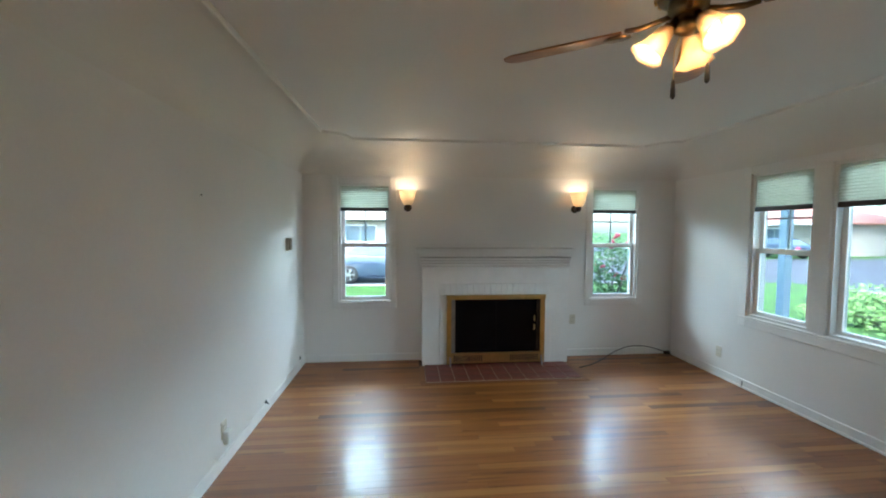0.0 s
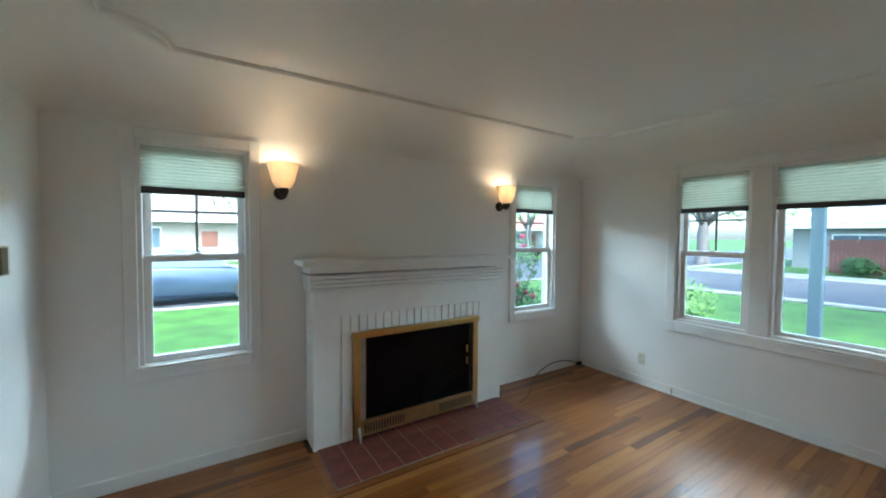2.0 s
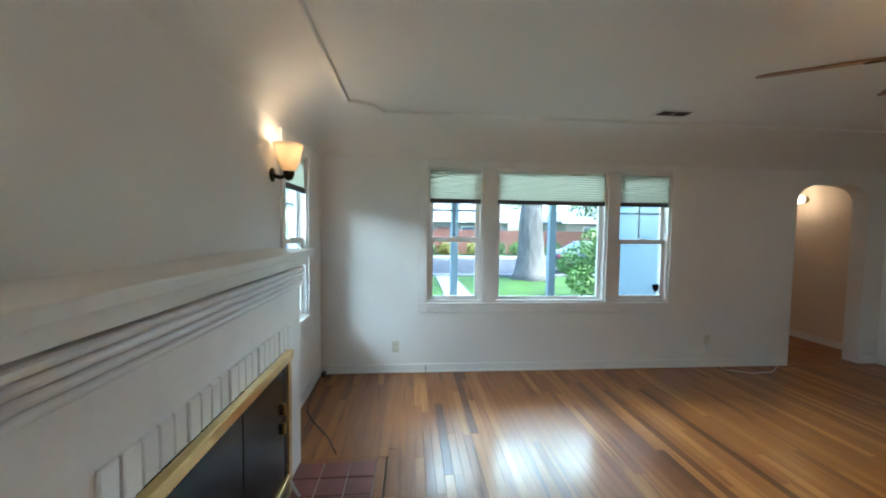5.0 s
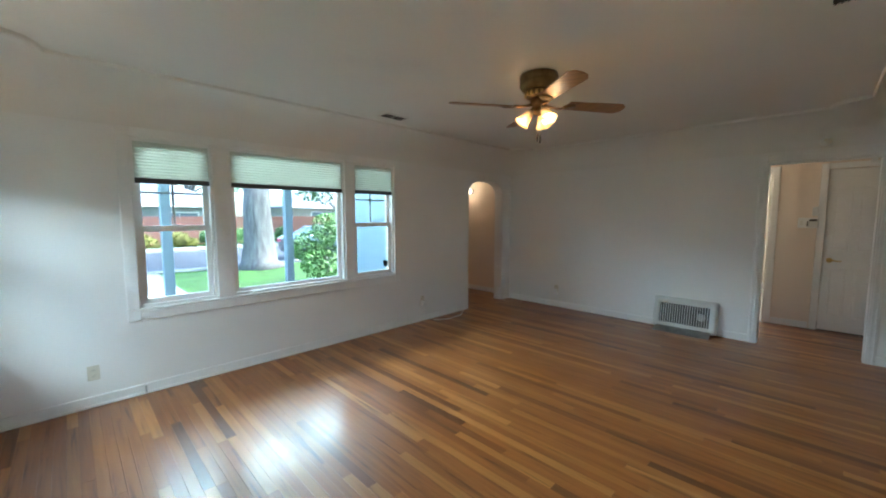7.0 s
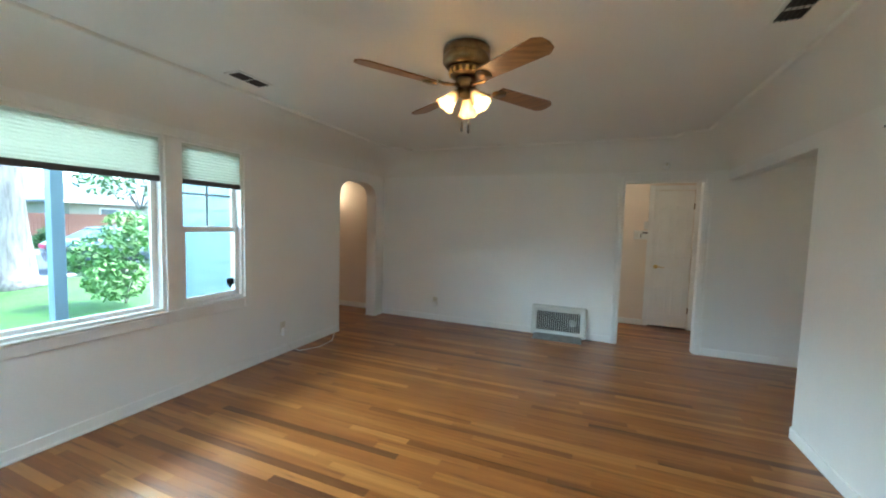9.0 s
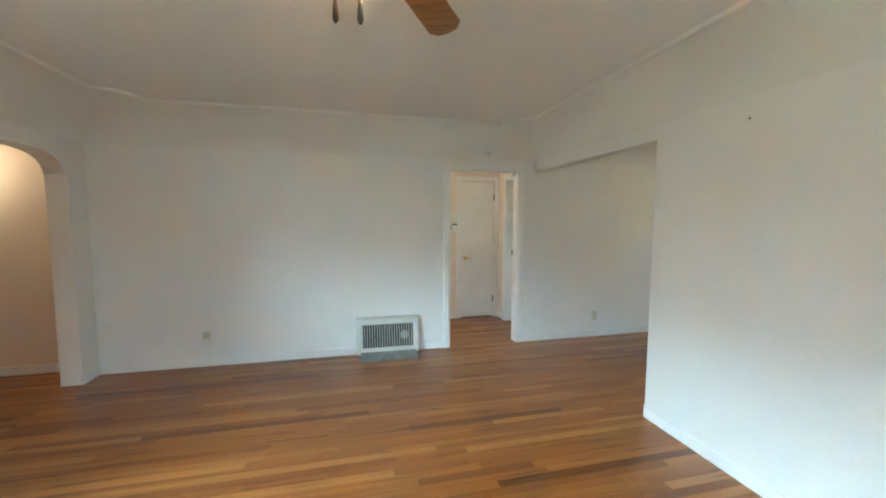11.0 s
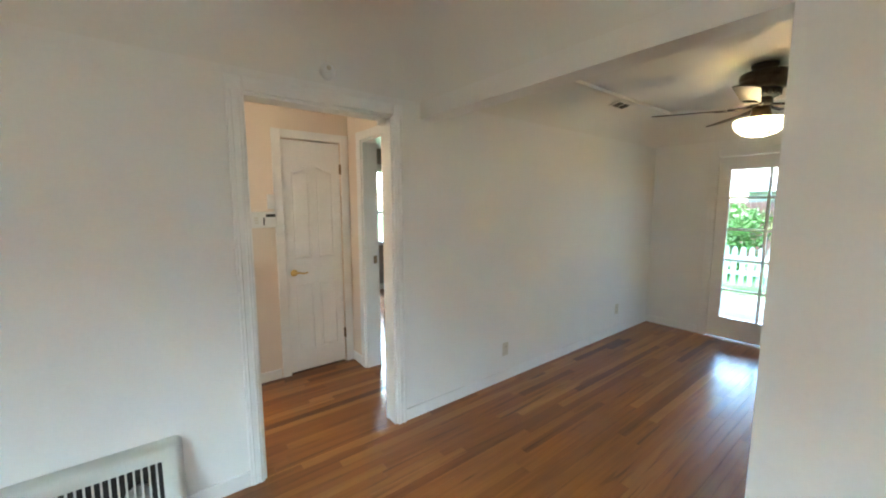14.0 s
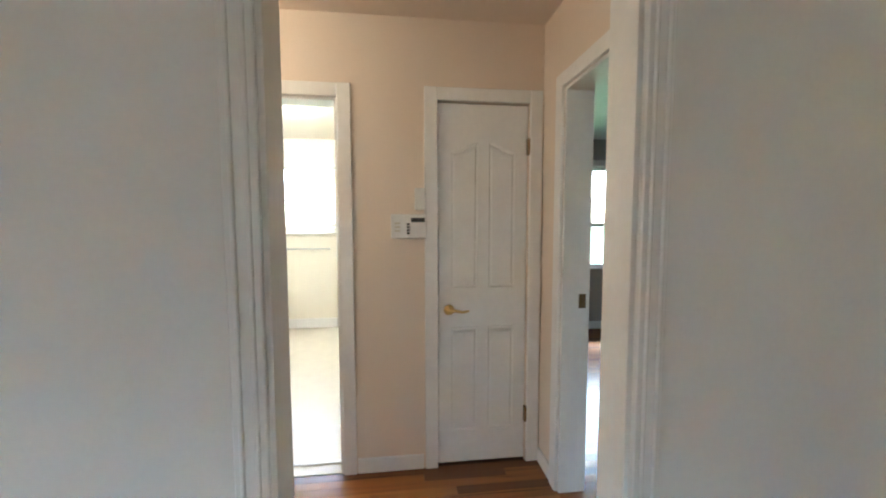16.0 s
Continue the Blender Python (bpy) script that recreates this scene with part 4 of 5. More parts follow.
part("plate", boxes((0.0, 0.010, -0.012, 0.012, -0.018, 0.018), bevel=0.003), BLACK, jack)

stat = thing("thermostat", (W, 4.93, 1.38), "bronze and beige thermostat box on the wall", "thermostat")
part("body", boxes((0.0, 0.032, -0.055, 0.055, -0.062, 0.062), bevel=0.004), IVORY, stat)
part("cover", boxes((0.032, 0.038, -0.05, 0.015, -0.056, 0.056), bevel=0.003), AGED_BRASS, stat, "bronze cover")

white_cord = tagged(part("loose_cord", tube([(W + 0.03, 3.56, 0.15), (W + 0.05, 3.50, 0.12), (W + 0.06, 3.40, 0.135), (W + 0.05, 3.36, 0.18)], 0.003, 8), WHITEPL, None, "", True), "thin white loose cord hanging from the outlet", "cord")
floor_cord = tagged(part("loose_cord", tube([(E - 0.03, 1.37, 0.19), (E - 0.06, 1.33, 0.05), (E - 0.12, 1.25, 0.005), (E - 0.22, 1.05, 0.004), (E - 0.20, 0.80, 0.004), (E - 0.08, 0.62, 0.004), (E - 0.035, 0.55, 0.02)], 0.003, 8), WHITEPL, None, "", True), "thin white cord lying on the oak floor", "cord")
pts = []
for x, y, z in ((4.33, 5.43, 0.035), (4.23, 5.39, 0.06), (4.10, 5.38, 0.105), (3.97, 5.38, 0.13), (3.85, 5.38, 0.132), (3.74, 5.38, 0.115), (3.64, 5.39, 0.07), (3.54, 5.37, 0.03), (3.42, 5.29, 0.008), (3.24, 5.16, 0.006), (3.12, 5.10, 0.006), (3.03, 5.06, 0.006)):
    pts.append((x, y, z))
tagged(part("black_cable", tube(pts, 0.005, 8), BLACK, None, "", True), "stiff black cable arching from corner to hearth", "cable")
nub = thing("cable_box", (4.33, 5.43, 0.0), "small brown cable splice in the corner", "cable")
part("body", boxes((-0.035, 0.035, -0.02, 0.02, 0.0, 0.04), bevel=0.006), BRONZE, nub)
tab = thing("baseboard_bracket", (E - 0.014, 4.43, 0.0), "tiny grey bracket at the baseboard joint", "bracket")
part("tab", boxes((-0.012, -0.001, -0.006, 0.006, 0.0, 0.07), bevel=0.002), STEEL, tab)

for x, y, z, ax in ((W, 3.39, 1.72, "x"), (W, 1.766, 2.02, "x"), (0.64, S, 2.30, "y")):
    m = Matrix.Translation((x, y, z)) @ (pose(0, 0, 0, 0, 90, 0) if ax == "x" else pose(0, 0, 0, -90, 0, 0))
    nail = tagged(part("nail", lathe([(0.002, 0.0), (0.002, 0.008), (0.006, 0.009), (0.006, 0.011)], 10), NAILGREY), "small grey nail stuck in the plaster", "nail", "nails in the walls")
    nail.matrix_basis = m

sensor = thing("wall_detector", (0.57, S, 2.205), "small round white detector above the doorway", "detector")
part("base", moved(lathe([(0.042, 0.0), (0.045, 0.006), (0.040, 0.022), (0.024, 0.034), (0.004, 0.037)], 24), pose(0, 0, 0, -90)), WHITEPL, sensor, "", True)
part("lens", moved(lathe([(0.014, 0.033), (0.012, 0.040), (0.003, 0.042)], 14), Matrix.Translation((0, 0.0, 0.012)) @ pose(0, 0, 0, -90)), IVORY, sensor, "", True)

pad = thing("alarm_keypad", (0.665, -1.90, 1.365), "white alarm keypad with dark display", "keypad")
part("body", boxes((-0.095, 0.095, 0.0, 0.028, -0.065, 0.065), bevel=0.006, seg=2), WHITEPL, pad)
part("display", boxes((-0.085, -0.012, 0.028, 0.030, 0.022, 0.045)), BLACK, pad, "dark display")
for k in range(4):
    part("button", boxes((-0.004, 0.012, 0.0275, 0.032, 0.006 - k * 0.016, 0.017 - k * 0.016), bevel=0.002), BLACK, pad)
for k in range(3):
    part("button", boxes((0.045, 0.075, 0.0275, 0.030, 0.012 - k * 0.02, 0.020 - k * 0.02), bevel=0.002), IVORY, pad)
chime = thing("chime_box", (0.605, -1.90, 1.51), "small plain white box above the keypad", "chime box")
part("body", boxes((-0.028, 0.028, 0.0, 0.035, -0.058, 0.058), bevel=0.005, seg=2), WHITEPL, chime)

contact = thing("door_contact", (0.215, S - 0.03, 2.002), "small white alarm contact in the doorway head", "sensor")
part("body", boxes((-0.012, 0.03, -0.02, 0.02, -0.03, 0.013), bevel=0.003), WHITEPL, contact)


def vent(m, w, d, slats, label):
    root = thing("ceiling_vent", m, label, "ceiling vent")
    part("frame", boxes((-w / 2, w / 2, -d / 2, -d / 2 + 0.02, -0.008, 0.0), (-w / 2, w / 2, d / 2 - 0.02, d / 2, -0.008, 0.0),
         (-w / 2, -w / 2 + 0.02, -d / 2 + 0.02, d / 2 - 0.02, -0.008, 0.0), (w / 2 - 0.02, w / 2, -d / 2 + 0.02, d / 2 - 0.02, -0.008, 0.0), (-0.008, 0.008, -d / 2 + 0.02, d / 2 - 0.02, -0.008, 0.0)), CEIL, root)
    part("backing", boxes((-w / 2 + 0.02, w / 2 - 0.02, -d / 2 + 0.02, d / 2 - 0.02, -0.002, -0.0005)), BLACK, root)
    for k in range(slats):
        y = -d / 2 + 0.02 + (d - 0.04) * (k + 0.5) / slats
        part("slat", moved(boxes((-w / 2 + 0.02, w / 2 - 0.02, -0.006, 0.006, -0.001, 0.001)), Matrix.Translation((0, y, -0.006)) @ pose(0, 0, 0, 40)), GREYRAIL, root)


vent(Matrix.Translation((3.72, 2.37, 2.469)) @ pose(0, 0, 0, 0, 0, 90), 0.30, 0.15, 5, "white slotted ceiling register near the window wall")
vent(Matrix.Translation((0.53, 2.24, 2.469)) @ pose(0, 0, 0, 0, 0, 90), 0.26, 0.15, 5, "white slotted ceiling register over the opening")
vent(Matrix.Translation((-2.10, -0.42, 2.392)) @ pose(0, 0, 0, 13, 0, 0), 0.24, 0.12, 4, "dark slotted dining ceiling register")

lamp = thing("entry_lamp", (5.42, -0.85, 1.93), "small lit opal globe lamp on the entry wall", "wall lamp")
part("back_plate", moved(lathe([(0.05, 0.0), (0.05, 0.012), (0.02, 0.03)], 18), pose(0, 0, 0, -90)), AGED_BRASS, lamp, "", True)
part("globe", moved(lathe([(0.01, -0.06), (0.045, -0.045), (0.06, 0.0), (0.045, 0.045), (0.01, 0.06)], 20), Matrix.Translation((0, 0.085, 0))), GLOBE, lamp, "", True)
bulb_light("entry_light", (5.42, -0.62, 1.93), 0.13, (1.0, 0.66, 0.38), 0.05)

bar = thing("towel_bar", (1.9, -4.9, 1.05), "thin chrome towel bar under the bathroom window", "towel bar")
part("rod", tube([(-0.28, 0.06, 0), (0.28, 0.06, 0)], 0.008, 10), ALLOY, bar, "", True)
for x in (-0.28, 0.28):
    part("post", tube([(x, 0.0, 0), (x, 0.065, 0)], 0.012, 10), ALLOY, bar, "", True)
toilet_tank = thing("bathtub", (2.5, -3.6, 0.004), "white enamel bathtub rim along the bathroom wall", "bathtub")
part("tub", boxes((-0.35, 0.38, -1.2, 0.9, 0.0, 0.46), bevel=0.05, seg=3), TRIM, toilet_tank)
# Unseen lamp and dome, added to brighten the bathroom with warm light.
bulb_light("bath_fill_light", (1.9, -3.4, 2.25), 0.8, (1.0, 0.90, 0.74), 0.12)
fix = thing("bath_fill_lamp", (1.9, -3.4, 2.45), "unseen lit opal dome added on the bathroom ceiling", "ceiling lamp")
part("dome", lathe([(0.14, 0.0), (0.14, -0.03), (0.11, -0.07), (0.05, -0.095), (0.005, -0.1)], 24), GLOBE, fix, "", True)
# Assumed source of the hall's warm light; its dome is added out of view.
bulb_light("hall_assumed_light", (1.75, -1.35, 2.28), 0.15, (1.0, 0.74, 0.48), 0.08)
fix = thing("hall_assumed_lamp", (1.75, -1.35, 2.45), "assumed lit opal dome lamp, unseen on the hall ceiling", "ceiling lamp")
part("dome", lathe([(0.11, 0.0), (0.11, -0.03), (0.085, -0.06), (0.04, -0.08), (0.005, -0.085)], 24), GLOBE, fix, "", True)


# ---- outdoors ----
G = -0.45
structure("ground", boxes((-300, 300, -300, 300, G - 0.5, G)), GRASS, "green lawn reaching to the horizon", "ground")
structure("road_east", boxes((15.9, 24.2, -120, 120, G - 0.4, G + 0.006)), ASPHALT, "grey asphalt street in front of the house", "road")
structure("road_north", boxes((-120, 15.9, 14.3, 25.5, G - 0.4, G + 0.005), (24.2, 120, 14.3, 25.5, G - 0.4, G + 0.005)), ASPHALT, "grey asphalt side street", "road")
for i, it in enumerate(((15.6, 15.9, -120, 13.0, G, G + 0.09), (24.2, 24.5, -120, 14.0, G, G + 0.09), (24.2, 24.5, 25.8, 120, G, G + 0.09), (-120, 13.8, 14.2, 14.3, G, G + 0.06), (-120, 15.6, 25.5, 25.8, G, G + 0.09), (24.5, 120, 14.0, 14.3, G, G + 0.09))):
    structure("kerb_%d" % (i + 1), boxes(it, bevel=0.02), CONCRETE, "pale concrete kerb", "kerb")
structure("pavement", boxes((26.0, 27.3, -120, 13.5, G, G + 0.02)), CONCRETE, "pale concrete pavement across the street", "pavement")
structure("porch_floor", boxes((E + 0.17, 6.9, 1.22, 6.1, G, -0.16), bevel=0.01), CONCRETE, "concrete porch floor", "porch")
structure("front_walk", boxes((6.9, 15.6, 2.85, 3.60, G, G + 0.03), (6.9, 8.2, 2.85, 5.2, G, G + 0.028)), CONCRETE, "pale concrete front walk", "path")
structure("patio_cover", boxes((-6.9, -3.72, -4, 4, 2.30, 2.42), (-6.9, -6.75, -4, 4, 2.08, 2.30)), REDWOOD, "brown wooden patio cover", "roof")
structure("patio", boxes((-6.6, -3.68, -4, 4, G, -0.12)), CONCRETE, "pale concrete patio", "patio")


def porch_post(y, z0):
    root = thing("porch_post", (6.45, y, z0), "pale blue square porch post with trim", "post", "porch posts")
    part("shaft", boxes((-0.055, 0.055, -0.055, 0.055, 0.0, 2.66 - z0), bevel=0.006), SIDING, root)
    part("base_trim", boxes((-0.07, 0.07, -0.07, 0.07, 0.0, 0.1), bevel=0.006), SIDING, root)


for y in (2.36, 3.92, 5.95):
    porch_post(y, -0.16)
wall_entry = bpy.data.objects["wall_entry_north"]
for k in range(20):
    z = -0.44 + k * 0.152
    bm = slab([(1.192, z), (1.212, z), (1.198, z + 0.15), (1.192, z + 0.15)], E + 0.18, 6.72, "x")
    part("siding_board", bm, SIDING, wall_entry)
planter = thing("brick_planter", (5.75, 1.42, -0.16), "low red brick planter against the entry wall", "planter")
for r in range(6):
    for k in range(5):
        x = -0.5 + k * 0.21 + (0.05 if r % 2 else 0)
        part("brick", boxes((x, x + 0.2, -0.2, 0.2, r * 0.075, r * 0.075 + 0.067), bevel=0.006), BRICKRED, planter)


def foliage(name, blobs, count, size, material, parent, seed, label=""):
    """Many small leaf quads scattered through a few lumps (x, y, z, radius)."""
    rnd = random.Random(seed)
    total = sum(b[3] ** 2 for b in blobs)
    vs, fs = [], []
    for bx, by, bz, br in blobs:
        for _ in range(int(count * br * br / total)):
            d = Vector((rnd.gauss(0, 1), rnd.gauss(0, 1), rnd.gauss(0, 1))).normalized() * br * rnd.uniform(0.55, 1.0) ** 0.6
            p = Vector((bx, by, bz)) + Vector((d.x, d.y, d.z * 0.8))
            a = Vector((rnd.gauss(0, 1), rnd.gauss(0, 1), rnd.gauss(0, 0.7))).normalized()
            b = a.orthogonal().normalized()
            s = size * rnd.uniform(0.6, 1.3)
            k = len(vs)
            vs += [p - a * s, p + b * s * 0.45, p + a * s, p - b * s * 0.45]
            fs.append((k, k + 1, k + 2, k + 3))
    me = bpy.data.meshes.new(name)
    me.from_pydata(vs, [], fs)
    me.materials.append(material)
    o = new(name, me)
    o.parent = parent
    return tagged(o, label)


def tree(x, y, r, h, crown_r, seed, material=LEAF, label="grey-barked street tree with a leafy crown", leaves=5000, lean=0.0, crown_h=None):
    rnd = random.Random(seed)
    root = thing("tree", (x, y, G), label, "tree", "street trees")
    trunk = tube([(0, 0, -0.05), (0.02, 0.02, 0.25), (lean * 0.3, 0, h * 0.3), (lean * 0.7, 0.05, h * 0.65), (lean, 0.0, h)], [r * 1.65, r * 1.15, r, r * 0.92, r * 0.75], 18)
    for v in trunk.verts:
        a = math.atan2(v.co.y, v.co.x)
        v.co.x *= 1 + 0.07 * math.sin(5 * a + v.co.z)
        v.co.y *= 1 + 0.07 * math.cos(4 * a - v.co.z)
    blobs = []
    limbs = []
    for k in range(7):
        a = 2 * math.pi * k / 7 + rnd.uniform(-0.3, 0.3)
        reach, up = crown_r * rnd.uniform(0.45, 0.85), h + crown_r * rnd.uniform(0.25, 1.1)
        tip = (lean + reach * math.cos(a), reach * math.sin(a), up)
        limbs.append(tube([(lean, 0, h * 0.88), (lean + reach * 0.35 * math.cos(a), reach * 0.35 * math.sin(a), h + (up - h) * 0.5), tip], [r * 0.5, r * 0.3, r * 0.08], 8))
        for _ in range(4):
            blobs.append((tip[0] + rnd.uniform(-1, 1) * crown_r * 0.4, tip[1] + rnd.uniform(-1, 1) * crown_r * 0.4, tip[2] + rnd.uniform(-0.1, 0.6) * crown_r * 0.5, crown_r * rnd.uniform(0.22, 0.42)))
    part("trunk", trunk, BARK, root, "", True)
    for l in limbs:
        part("limb", l, BARK, root, "", True)
    foliage("crown", blobs, leaves, 0.09 + crown_r * 0.02, material, root, seed)
    return root


tree(15.0, -0.12, 0.52, 3.4, 4.2, 1, label="large old street tree with thick pale trunk", leaves=5000)
tree(26.9, 4.2, 0.45, 3.2, 4.0, 2, leaves=3500)
tree(30.5, 15.0, 0.38, 3.0, 3.6, 3, LEAF_LIGHT, leaves=3000)
tree(27.5, 29.0, 0.35, 2.8, 3.6, 4, LEAF_LIGHT, leaves=3000)
tree(5.6, 28.2, 0.38, 3.4, 3.8, 5, leaves=3000)
tree(-9.0, 29.5, 0.3, 2.4, 3.4, 6, LEAF_LIGHT, leaves=3000)
tree(41.0, -3.0, 0.35, 3.5, 5.0, 7, leaves=3500)
tree(44.0, 9.0, 0.35, 3.5, 5.2, 8, leaves=3500)
tree(40.0, 22.0, 0.35, 3.5, 5.2, 9, leaves=3500)
tree(26.2, -9.5, 0.14, 2.4, 2.4, 10, leaves=2000, label="slim young tree before the far house")
tree(-14.0, 52.0, 0.4, 4.0, 6.0, 11, leaves=3000)
tree(18.0, 50.0, 0.4, 4.0, 6.0, 12, leaves=3000)
tree(-17.0, 6.0, 0.3, 2.6, 4.0, 13, LEAF_LIGHT, leaves=5000)


def bush(name, x, y, h, r, material, seed, label, n=1800, leaf=0.06, z=G):
    rnd = random.Random(seed)
    root = thing(name, (x, y, z), label, "bush")
    stems = [tube([(0, 0, -0.02), (rnd.uniform(-0.2, 0.2) * r, rnd.uniform(-0.2, 0.2) * r, h * 0.4), (rnd.uniform(-0.6, 0.6) * r, rnd.uniform(-0.6, 0.6) * r, h * 0.8)], [0.025, 0.018, 0.006], 6) for _ in range(5)]
    part("stems", merged(*stems), BARK, root)
    blobs = [(rnd.uniform(-0.55, 0.55) * r, rnd.uniform(-0.55, 0.55) * r, h * rnd.uniform(0.22, 0.82), r * rnd.uniform(0.35, 0.6)) for _ in range(9)]
    foliage("leaves", blobs, n, leaf, material, root, seed)
    return root, blobs


bush("shrub", 10.6, -0.42, 1.95, 0.95, LEAF_LIGHT, 21, "tall light green shrub on the front lawn", 3500)
rose, blobs = bush("rose_bush", 4.4, 6.75, 2.05, 0.8, LEAF, 22, "rose bush with pink flowers outside the window", 3000, 0.04)
rr = random.Random(5)
for k in range(26):
    b = blobs[k % len(blobs)]
    a, e = rr.uniform(0, 6.28), rr.uniform(-0.2, 1.2)
    p = Vector((b[0] + b[3] * math.cos(a) * math.cos(e), b[1] + b[3] * math.sin(a) * math.cos(e), b[2] + b[3] * math.sin(e) * 0.85))
    petals = lathe([(0.006, -0.02), (0.032, -0.005), (0.042, 0.012), (0.034, 0.028), (0.014, 0.03), (0.004, 0.02)], 10)
    for v in petals.verts:
        v.co *= 1 + 0.16 * noise.noise(v.co * 60 + Vector((k, 0, 0)))
    part("flower", moved(petals, Matrix.Translation(p) @ pose(0, 0, 0, rr.uniform(-50, 50), rr.uniform(-50, 50), 0)), PETAL, rose, "pink rose")
bush("low_shrub", 0.75, 7.2, 0.75, 0.5, LEAF, 23, "low dark green shrub outside the window", 900, 0.05)
bush("low_shrub", 10.8, 7.8, 0.42, 1.3, LEAF_LIGHT, 24, "low rounded yellow-green hedge on the lawn", 3000, 0.06)
for i, (x, y, m) in enumerate(((28.0, 1.9, LEAF_YELLOW), (28.2, 3.4, LEAF), (28.0, 5.4, LEAF_LIGHT), (28.1, -0.2, LEAF_YELLOW), (28.0, -1.8, LEAF), (28.1, -3.6, LEAF_LIGHT), (28.0, -6.0, LEAF), (28.6, 7.2, LEAF))):
    bush("hedge_bush", x, y, 0.95, 0.85, m, 30 + i, "clipped rounded hedge bush before the fence", 1400, 0.09)
bush("yellow_shrub", -11.2, 0.4, 1.9, 1.6, LEAF_YELLOW, 41, "yellow flowering shrub behind the picket fence", 3500, 0.08)
bush("yellow_shrub", -11.4, 3.0, 1.7, 1.4, LEAF_LIGHT, 42, "light green shrub behind the picket fence", 2500, 0.08)
bush("yellow_shrub", -11.3, -2.2, 1.8, 1.4, LEAF_LIGHT, 43, "light green shrub behind the picket fence", 2500, 0.08)


def board_fence(x, y0, y1, h, w, label, material, picket=False):
    root = thing("fence", (x, y0, G), label, "fence")
    outline = [(0, 0.05), (w - 0.012, 0.05), (w - 0.012, h - 0.05), ((w - 0.012) / 2, h), (0, h - 0.05)] if picket else [(0, 0.04), (w - 0.012, 0.04), (w - 0.012, h), (0, h)]
    first = part("board", slab(outline, -0.01, 0.01, "x"), material, root)
    n = int((y1 - y0) / (w * (1.6 if picket else 1.0)))
    for k in range(1, n):
        o = new("board", first.data)
        o.parent = root
        o.location = (0, k * w * (1.6 if picket else 1.0), 0)
    for z in (0.3, h - 0.3):
        part("rail", boxes((0.012, 0.05, 0, y1 - y0, z, z + 0.08)), material, root)
    for k in range(int((y1 - y0) / 2.4) + 1):
        part("post", boxes((0.012, 0.1, k * 2.4, k * 2.4 + 0.09, -0.05, h + 0.02)), material, root)


board_fence(29.2, -26, 8.5, 1.85, 0.16, "weathered redwood board fence across the street", REDWOOD)
board_fence(-9.4, -5.0, 6.0, 0.95, 0.10, "white picket fence beyond the patio", FENCEWHITE, True)
board_fence(-15.0, -14.0, 16.0, 2.0, 0.16, "weathered redwood fence at the garden end", REDWOOD)


def house(m, wx, wy, h, wall_mat, roof_mat, label, rise=1.6, windows=()):
    """A low house: front towards local -y, hip roof with eaves; windows as (x, z, w, h)."""
    root = thing("house", m, label, "house", "neighbouring houses")
    part("wall", boxes((-wx / 2, wx / 2, 0, wy, 0, h)), wall_mat, root)
    bm = bmesh.new()
    o = 0.6
    base = [bm.verts.new(c) for c in ((-wx / 2 - o, -o, h), (wx / 2 + o, -o, h), (wx / 2 + o, wy + o, h), (-wx / 2 - o, wy + o, h))]
    low = [bm.verts.new((v.co.x, v.co.y, h - 0.15)) for v in base]
    r = [bm.verts.new((-wx / 2 + wy * 0.4, wy / 2, h + rise)), bm.verts.new((wx / 2 - wy * 0.4, wy / 2, h + rise))]
    for f in ((base[0], base[1], r[1], r[0]), (base[1], base[2], r[1]), (base[2], base[3], r[0], r[1]), (base[3], base[0], r[0]), low[::-1]):
        bm.faces.new(f)
    for k in range(4):
        bm.faces.new((low[k], low[(k + 1) % 4], base[(k + 1) % 4], base[k]))
    roof = part("roof", bm, roof_mat, root)
    part("chimney", boxes((wx * 0.2, wx * 0.2 + 0.7, wy * 0.55, wy * 0.55 + 0.5, h, h + rise + 0.5)), BRICKRED, roof)
    part("fascia", boxes((-wx / 2 - o - 0.02, wx / 2 + o + 0.02, -o - 0.03, -o - 0.004, h - 0.17, h + 0.02)), TRIM, roof)
    for x, z, w, hh in windows:
        win = part("window", boxes((x - w / 2 - 0.07, x + w / 2 + 0.07, -0.05, -0.003, z - 0.07, z + hh + 0.07)), TRIM, root)
        part("pane", boxes((x - w / 2, x - 0.02, -0.06, -0.051, z, z + hh), (x + 0.02, x + w / 2, -0.06, -0.051, z, z + hh)), WINDOWDARK, win)
    part("door", boxes((wx * 0.08, wx * 0.08 + 1.0, -0.05, -0.003, 0.05, 2.1)), REDWOOD, root)
    return root


east_face = pose(0, 0, 0, 0, 0, -90)
house(Matrix.Translation((33.5, 3.5, G)) @ east_face, 15, 8, 2.7, GREYWALL, SHINGLE, "low grey house with a blue-grey hip roof", 1.9, ((-4.5, 1.0, 2.2, 1.1), (-1.0, 1.0, 1.6, 1.1), (4.5, 1.0, 2.2, 1.1)))
house(Matrix.Translation((31.5, -16.0, G)) @ east_face, 15, 8, 2.7, STUCCO, SHINGLE, "low cream stucco house with green shutters", 1.8, ((-5.0, 1.0, 1.8, 1.2), (-2.0, 1.0, 1.6, 1.2), (3.5, 1.0, 2.4, 1.2)))
house(Matrix.Translation((33.5, 36.0, G)) @ east_face, 16, 8, 2.7, STUCCO, BRICKRED, "low cream house with a reddish roof", 1.7, ((-5.0, 1.0, 1.8, 1.2), (-1.0, 1.0, 1.6, 1.2), (4.5, 1.0, 2.4, 1.2)))
